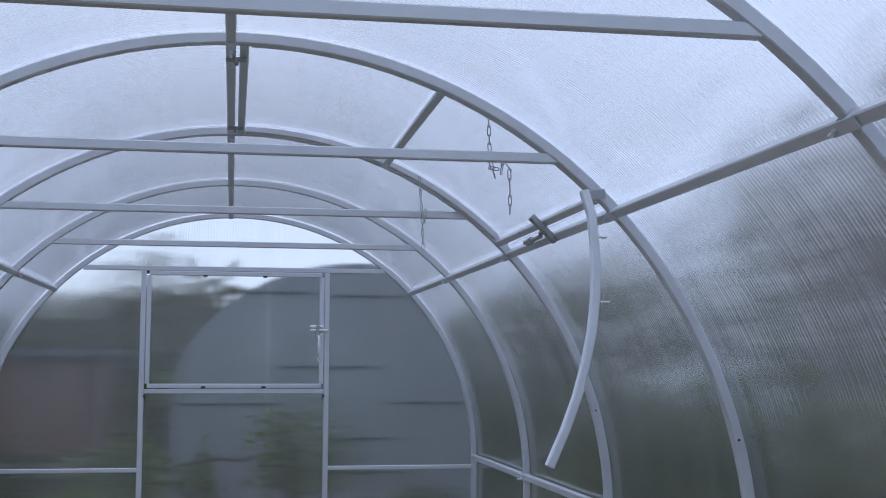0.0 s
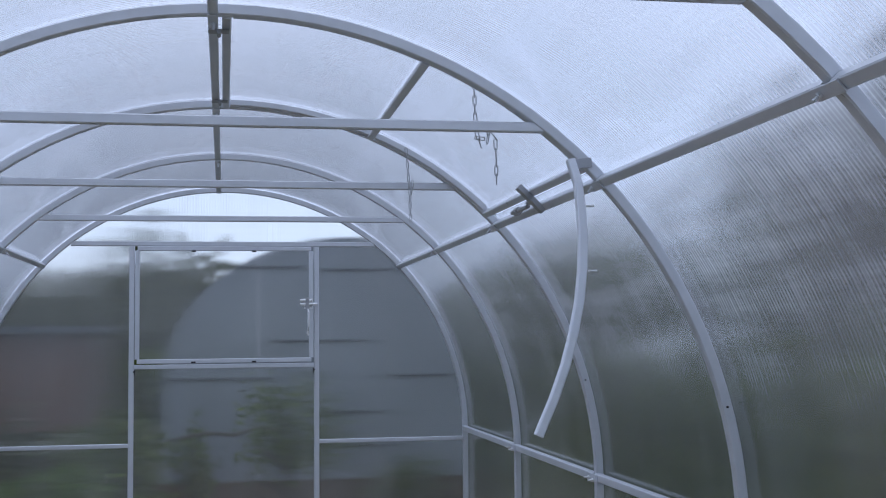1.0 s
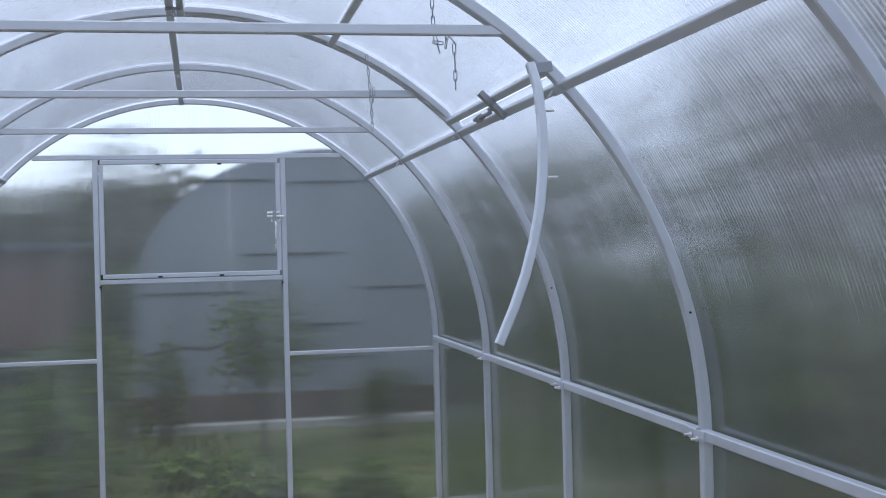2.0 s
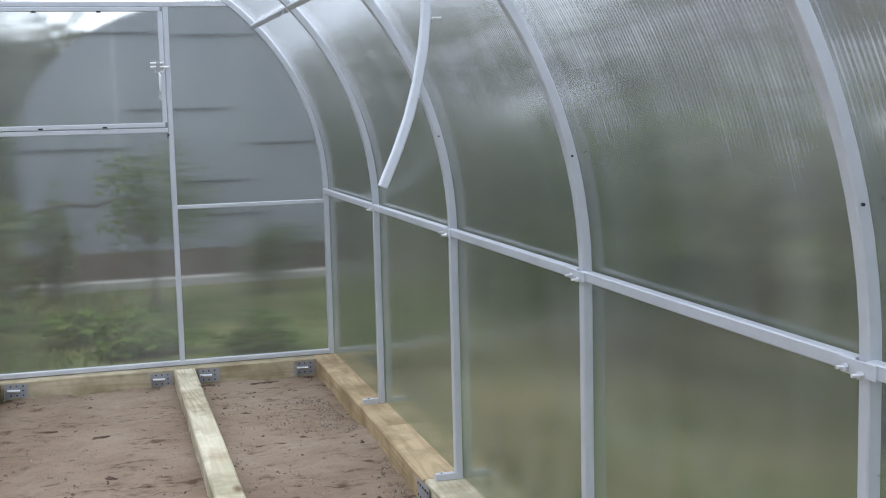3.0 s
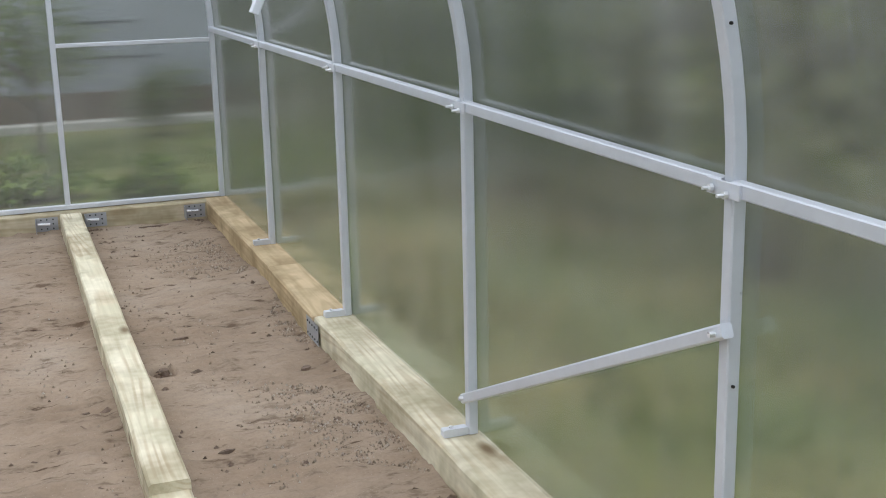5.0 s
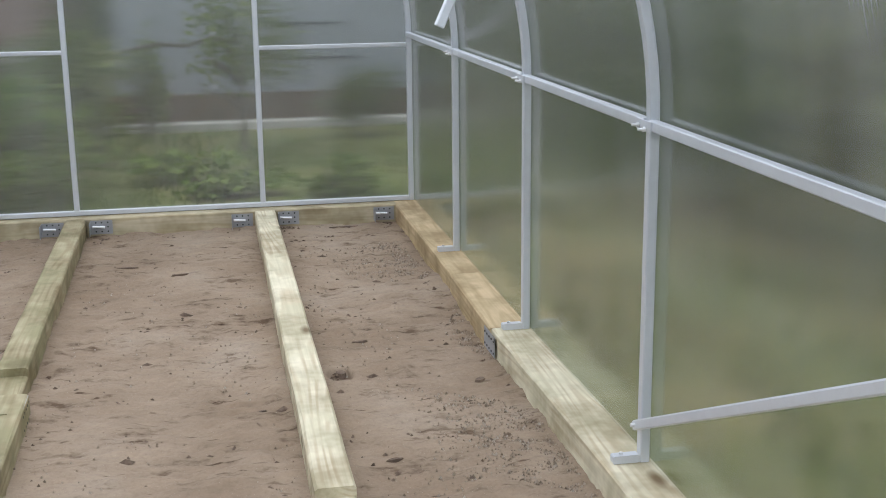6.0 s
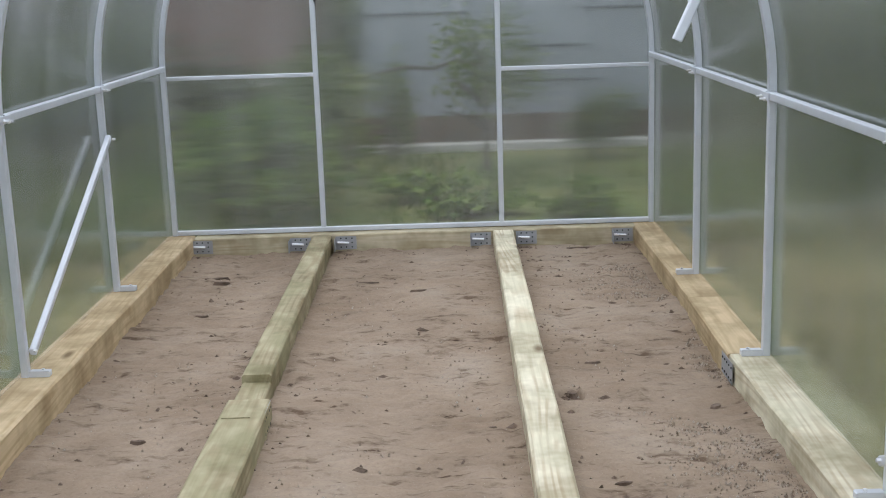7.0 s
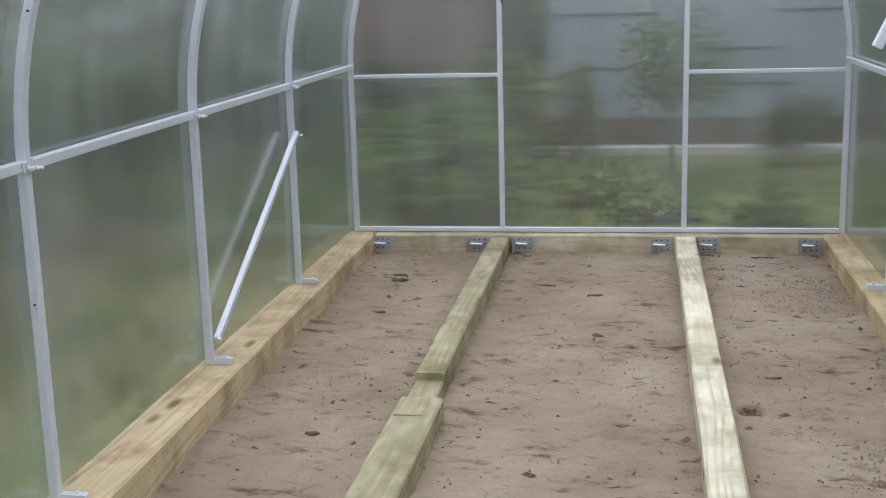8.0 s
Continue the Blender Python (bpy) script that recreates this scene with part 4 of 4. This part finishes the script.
def tree(seed, at, height, spread, count, size, material, label):
    rng = random.Random(seed)
    th = thing("tree", label, "tree", "garden trees", at=(at[0], at[1], -0.1))
    bm = bmesh.new()
    pts, x, y = [], 0.0, 0.0
    for k in range(7):
        pts.append((x, y, height * 0.85 * k / 6 - 0.03))
        x += rng.gauss(0, 0.05) * height * 0.1
        y += rng.gauss(0, 0.05) * height * 0.1
    r0 = 0.025 * height
    rod(bm, pts, [r0 * (1 - 0.8 * k / 6) for k in range(7)], 10)
    for k in range(9):
        i = rng.randint(2, 5)
        a = rng.uniform(0, math.tau)
        s = Vector(pts[i])
        e = s + Vector((math.cos(a) * spread * 0.8, math.sin(a) * spread * 0.8, height * rng.uniform(0.08, 0.25)))
        m = s.lerp(e, 0.5) + Vector((0, 0, height * 0.03))
        rod(bm, [s, m, e], [r0 * 0.4, r0 * 0.25, r0 * 0.08], 6)
    part("trunk", bm, BARK, th)
    leaves_part("crown", rng, th, material, count, (0, 0, height * 0.66), (spread, spread, height * 0.36), size, lumps=16)
    return th


# neighbouring greenhouse beyond the end wall
NX, NY, NR, NS = 1.28, 5.43, 1.87, 1.17
nb = thing("neighbouring_greenhouse", "greyed arched polycarbonate greenhouse standing on brown boards", "greenhouse", at=(NX, NY, -0.1))


def n_arc(r, n=28):
    return [(r, 0.3)] + [(r * math.cos(math.pi * k / n), NS + 0.1 + (r - 0.45) * math.sin(math.pi * k / n)) for k in range(n + 1)] + [(-r, 0.3)]


bm = bmesh.new()
slab_y(bm, n_arc(NR), 0.0, 0.02)
part("end_panel", bm, NEIGHBOUR, nb)
bm = bmesh.new()
outer = n_arc(NR + 0.02)
inner = n_arc(NR - 0.01)
va = [[bm.verts.new((x, y, z)) for x, z in o] for o in (outer, inner) for y in (0.021, 6.0)]
for i in range(len(outer) - 1):
    bm.faces.new((va[0][i], va[0][i + 1], va[1][i + 1], va[1][i])).smooth = True
    bm.faces.new((va[2][i], va[3][i], va[3][i + 1], va[2][i + 1])).smooth = True
    bm.faces.new((va[0][i], va[2][i], va[2][i + 1], va[0][i + 1]))
    bm.faces.new((va[1][i], va[1][i + 1], va[3][i + 1], va[3][i]))
part("roof_cover", bm, NEIGHBOUR, nb)
bm = bmesh.new()
box(bm, (-NR - 0.05, -0.06, 0.0), (NR + 0.1, 0.0, 0.30), 0.01)
part("foundation_board", bm, WOOD_OLD, nb, "dark brown board")
for x0, x1, z in ((-1.19, -0.52, 2.40), (-0.34, 0.47, 2.375), (-0.84, 0.16, 1.665), (0.31, 1.1, 1.31), (-1.82, -0.83, 1.30), (-0.26, 0.31, 0.955), (-0.6, 0.45, 0.62)):
    bm = bmesh.new()
    bar(bm, (x0, -0.012, z), (x1, -0.012, z), 0.02, 0.022, (0, 0, 1), 0.002)
    part("batten", bm, BATTEN, nb, "dark batten")
for x in (-0.95, 0.25):
    bm = bmesh.new()
    bar(bm, (x, -0.006, 0.31), (x, -0.006, NS + 0.1 + (NR - 0.46) * math.sqrt(1 - x * x / NR / NR)), 0.03, 0.01, (0, 1, 0), 0.002)
    part("upright", bm, PLATE, nb)
bm = bmesh.new()
bar(bm, (-1.6, 4.96, -0.065), (5.5, 5.03, -0.065), 0.12, 0.09, (0, 0, 1), 0.01)
tagged(part("kerb", bm, CONCRETE), "pale concrete kerb before the brown boards", "kerb", kind="structure")

# brown house and far trees beyond
house = thing("house", "dark brown boarded house with a low grey roof far off", "house", at=(-9.5, 22, -0.1))
bm = bmesh.new()
box(bm, (-4, -3, 0), (4, 3, 2.3), 0.02)
part("wall", bm, HOUSE_WALL, house)
bm = bmesh.new()
slab_y(bm, [(-4.4, 2.3), (4.4, 2.3), (0, 3.9)], -3.3, 3.3)
part("roof", bm, ROOF_DARK, house)
for x in (-2, 2):
    bm = bmesh.new()
    box(bm, (x - 0.5, -3.03, 0.9), (x + 0.5, -2.995, 2.0), 0.01)
    w = part("window", bm, CONCRETE, house)
    bm = bmesh.new()
    box(bm, (x - 0.42, -3.04, 0.98), (x + 0.42, -3.031, 1.92), 0.005)
    part("pane", bm, ROOF_DARK, w)

shed = thing("garden_shed", "low reddish brown garden shed with a flat dark roof", "shed", at=(-3.53, 9.13, -0.1))
bm = bmesh.new()
box(bm, (-1.95, -0.9, 0.0), (1.95, 0.9, 0.62), 0.01)
part("plinth", bm, CONCRETE, shed, "grey concrete plinth")
for k in range(13):
    bm = bmesh.new()
    box(bm, (-1.95 + 0.3 * k, -0.93, 0.6), (-1.95 + 0.3 * k + 0.292, -0.9, 1.78), 0.006)
    part("board", bm, HOUSE_WALL, shed)
bm = bmesh.new()
box(bm, (-1.94, -0.9, 0.62), (1.94, 0.9, 1.78), 0.01)
part("wall", bm, HOUSE_WALL, shed)
bm = bmesh.new()
box(bm, (-2.1, -1.1, 1.78), (2.1, 1.1, 1.86), 0.02)
part("roof", bm, ROOF_DARK, shed)

rng = random.Random(9)
verts, faces = [], []
for k in range(120):
    a = math.radians(rng.uniform(-30, 210))
    d = rng.uniform(30, 60)
    v, f = leaf_cloud(rng, 300, (d * math.cos(a), d * math.sin(a), 2.2), (3.5, 3.5, rng.uniform(1.5, 3.0)), 0.4, 7)
    b = len(verts)
    verts += v
    faces += [tuple(i + b for i in q) for q in f]
me = bpy.data.meshes.new("far_woods")
me.from_pydata(verts, [], faces)
me.materials.append(LEAF_DARK)
tagged(new("far_woods", me), "low dark green belt of far trees", "woods", kind="stuff")

bush(1, (-1.72, 2.83), (0.35, 0.4, 0.75), 900, 0.06, LEAF_DARK, "dark narrow bush behind the greenhouse")
bush(2, (-0.83, 3.15), (0.55, 0.5, 0.55), 2400, 0.05, LEAF, "green leafy bush behind the greenhouse")
bush(3, (-1.0, 1.5), (0.32, 0.25, 0.19), 520, 0.05, LEAF_PALE, "low pale green plant beside the end wall", "garden_plant")
bush(4, (1.1, 1.5), (0.3, 0.2, 0.13), 380, 0.05, LEAF_PALE, "low green plant beside the end wall", "garden_plant")
bush(5, (0.05, 2.3), (0.4, 0.3, 0.12), 420, 0.05, LEAF_PALE, "low green plant in the garden bed", "garden_plant")
bush(6, (1.57, 4.24), (0.4, 0.25, 0.33), 900, 0.045, LEAF, "green bush before the brown boards")
bush(7, (-0.3, 4.46), (0.25, 0.25, 0.45), 500, 0.045, LEAF, "thin leafy bush before the brown boards")
bush(8, (-1.1, 1.9), (0.6, 0.4, 0.42), 2400, 0.05, LEAF_PALE, "green weeds grown high behind the end wall", "garden_plant")
bush(9, (-1.35, 2.2), (0.3, 0.3, 0.55), 800, 0.05, LEAF_DARK, "dark green shrub behind the end wall")
bush(10, (0.35, 1.7), (0.5, 0.2, 0.09), 520, 0.045, LEAF_PALE, "low green plant beside the end wall", "garden_plant")
th = tree(11, (0.54, 3.6), 1.35, 0.5, 1100, 0.04, LEAF, "young fruit tree with sparse leaves")
bm = bmesh.new()
rod(bm, [(-0.62, 3.9, 0.66), (-0.42, 3.9, 0.74), (-0.15, 3.9, 0.79), (0.1, 3.88, 0.77), (0.3, 3.8, 0.84), (0.52, 3.65, 0.8)], [0.009, 0.012, 0.017, 0.017, 0.016, 0.018], 7)
br = part("long_limb", bm, BARK, th)
br.matrix_parent_inverse = Matrix.Translation((-0.54, -3.6, 0.1))

for k, (x, y) in enumerate(((4.6, -6.5), (4.9, -4.2), (4.5, -2.0), (4.8, 0.4), (5.2, 3.0), (4.4, -8.5), (5.0, 5.6), (5.3, 8.0), (4.9, 10.5), (5.2, 13.0), (6.5, 15.0))):
    bush(20 + k, (x, y), (0.9, 1.5, 1.15 + 0.1 * (k % 3)), 2600, 0.075, LEAF, "dense green bush of the garden hedge")
for k, (x, y) in enumerate(((-4.6, -6.0), (-4.9, -3.6), (-4.4, -1.2), (-4.9, 1.4), (-4.6, -8.3), (-5.0, 4.0), (-5.3, 6.5))):
    bush(40 + k, (x, y), (0.9, 1.5, 0.85 + 0.1 * (k % 3)), 2600, 0.075, LEAF, "dense green bush of the garden hedge")
for side in (1, -1):
    for k in range(11):
        y = -9 + 2.5 * k
        tree(60 + k + 20 * side, (side * (7.2 + 0.9 * math.sin(k * 2.7) + max(0, k - 6) * 0.5), y), (5.2 if k > 4 else 4.2 if side > 0 else 2.9) + 0.7 * math.sin(k * 1.9), 1.9, 2300, 0.13,
             LEAF_DARK if k % 3 else LEAF, "broad green garden tree with a dense crown")
for k in range(8):
    tree(120 + k, (-13 + 2.1 * k, 20 + math.sin(k * 1.3)), 2.9 + 0.25 * math.sin(k * 2.3), 1.6, 900, 0.14, LEAF_DARK, "low dark green tree beyond the garden")
for k in range(11):
    bush(80 + k, (-8.5 + 0.85 * k, 11.0 + 0.5 * math.sin(k * 2.1)), (0.75, 0.6, 0.82 + 0.08 * (k % 3)), 1100, 0.09, LEAF_DARK if k % 3 else LEAF, "dark green bush of the hedge beyond the garden")


def grass():
    rng = random.Random(5)
    verts, faces = [], []
    for _ in range(16000):
        if rng.random() < 0.5:
            x, y = rng.uniform(-4.5, 4.5), rng.uniform(0.25, 4.6)
        else:
            x, y = rng.choice((-1, 1)) * rng.uniform(1.5, 4.2), rng.uniform(-8, 1)
        if noise.noise((x * 0.8, y * 0.8, 2)) < -0.1:
            continue
        h = rng.uniform(0.05, 0.2) * (1.6 if x < -1.0 and y > 0 else 1)
        a = rng.uniform(0, math.tau)
        dx, dy = math.cos(a) * 0.008, math.sin(a) * 0.008
        lx, ly = rng.gauss(0, 0.05), rng.gauss(0, 0.05)
        b = len(verts)
        verts += [(x - dx, y - dy, -0.105), (x + dx, y + dy, -0.105), (x + lx, y + ly, -0.1 + h)]
        faces.append((b, b + 1, b + 2))
    me = bpy.data.meshes.new("grass")
    me.from_pydata(verts, [], faces)
    me.materials.append(GRASS)
    tagged(new("grass", me), "uneven green grass and weeds round the greenhouse", "grass", kind="stuff")


grass()
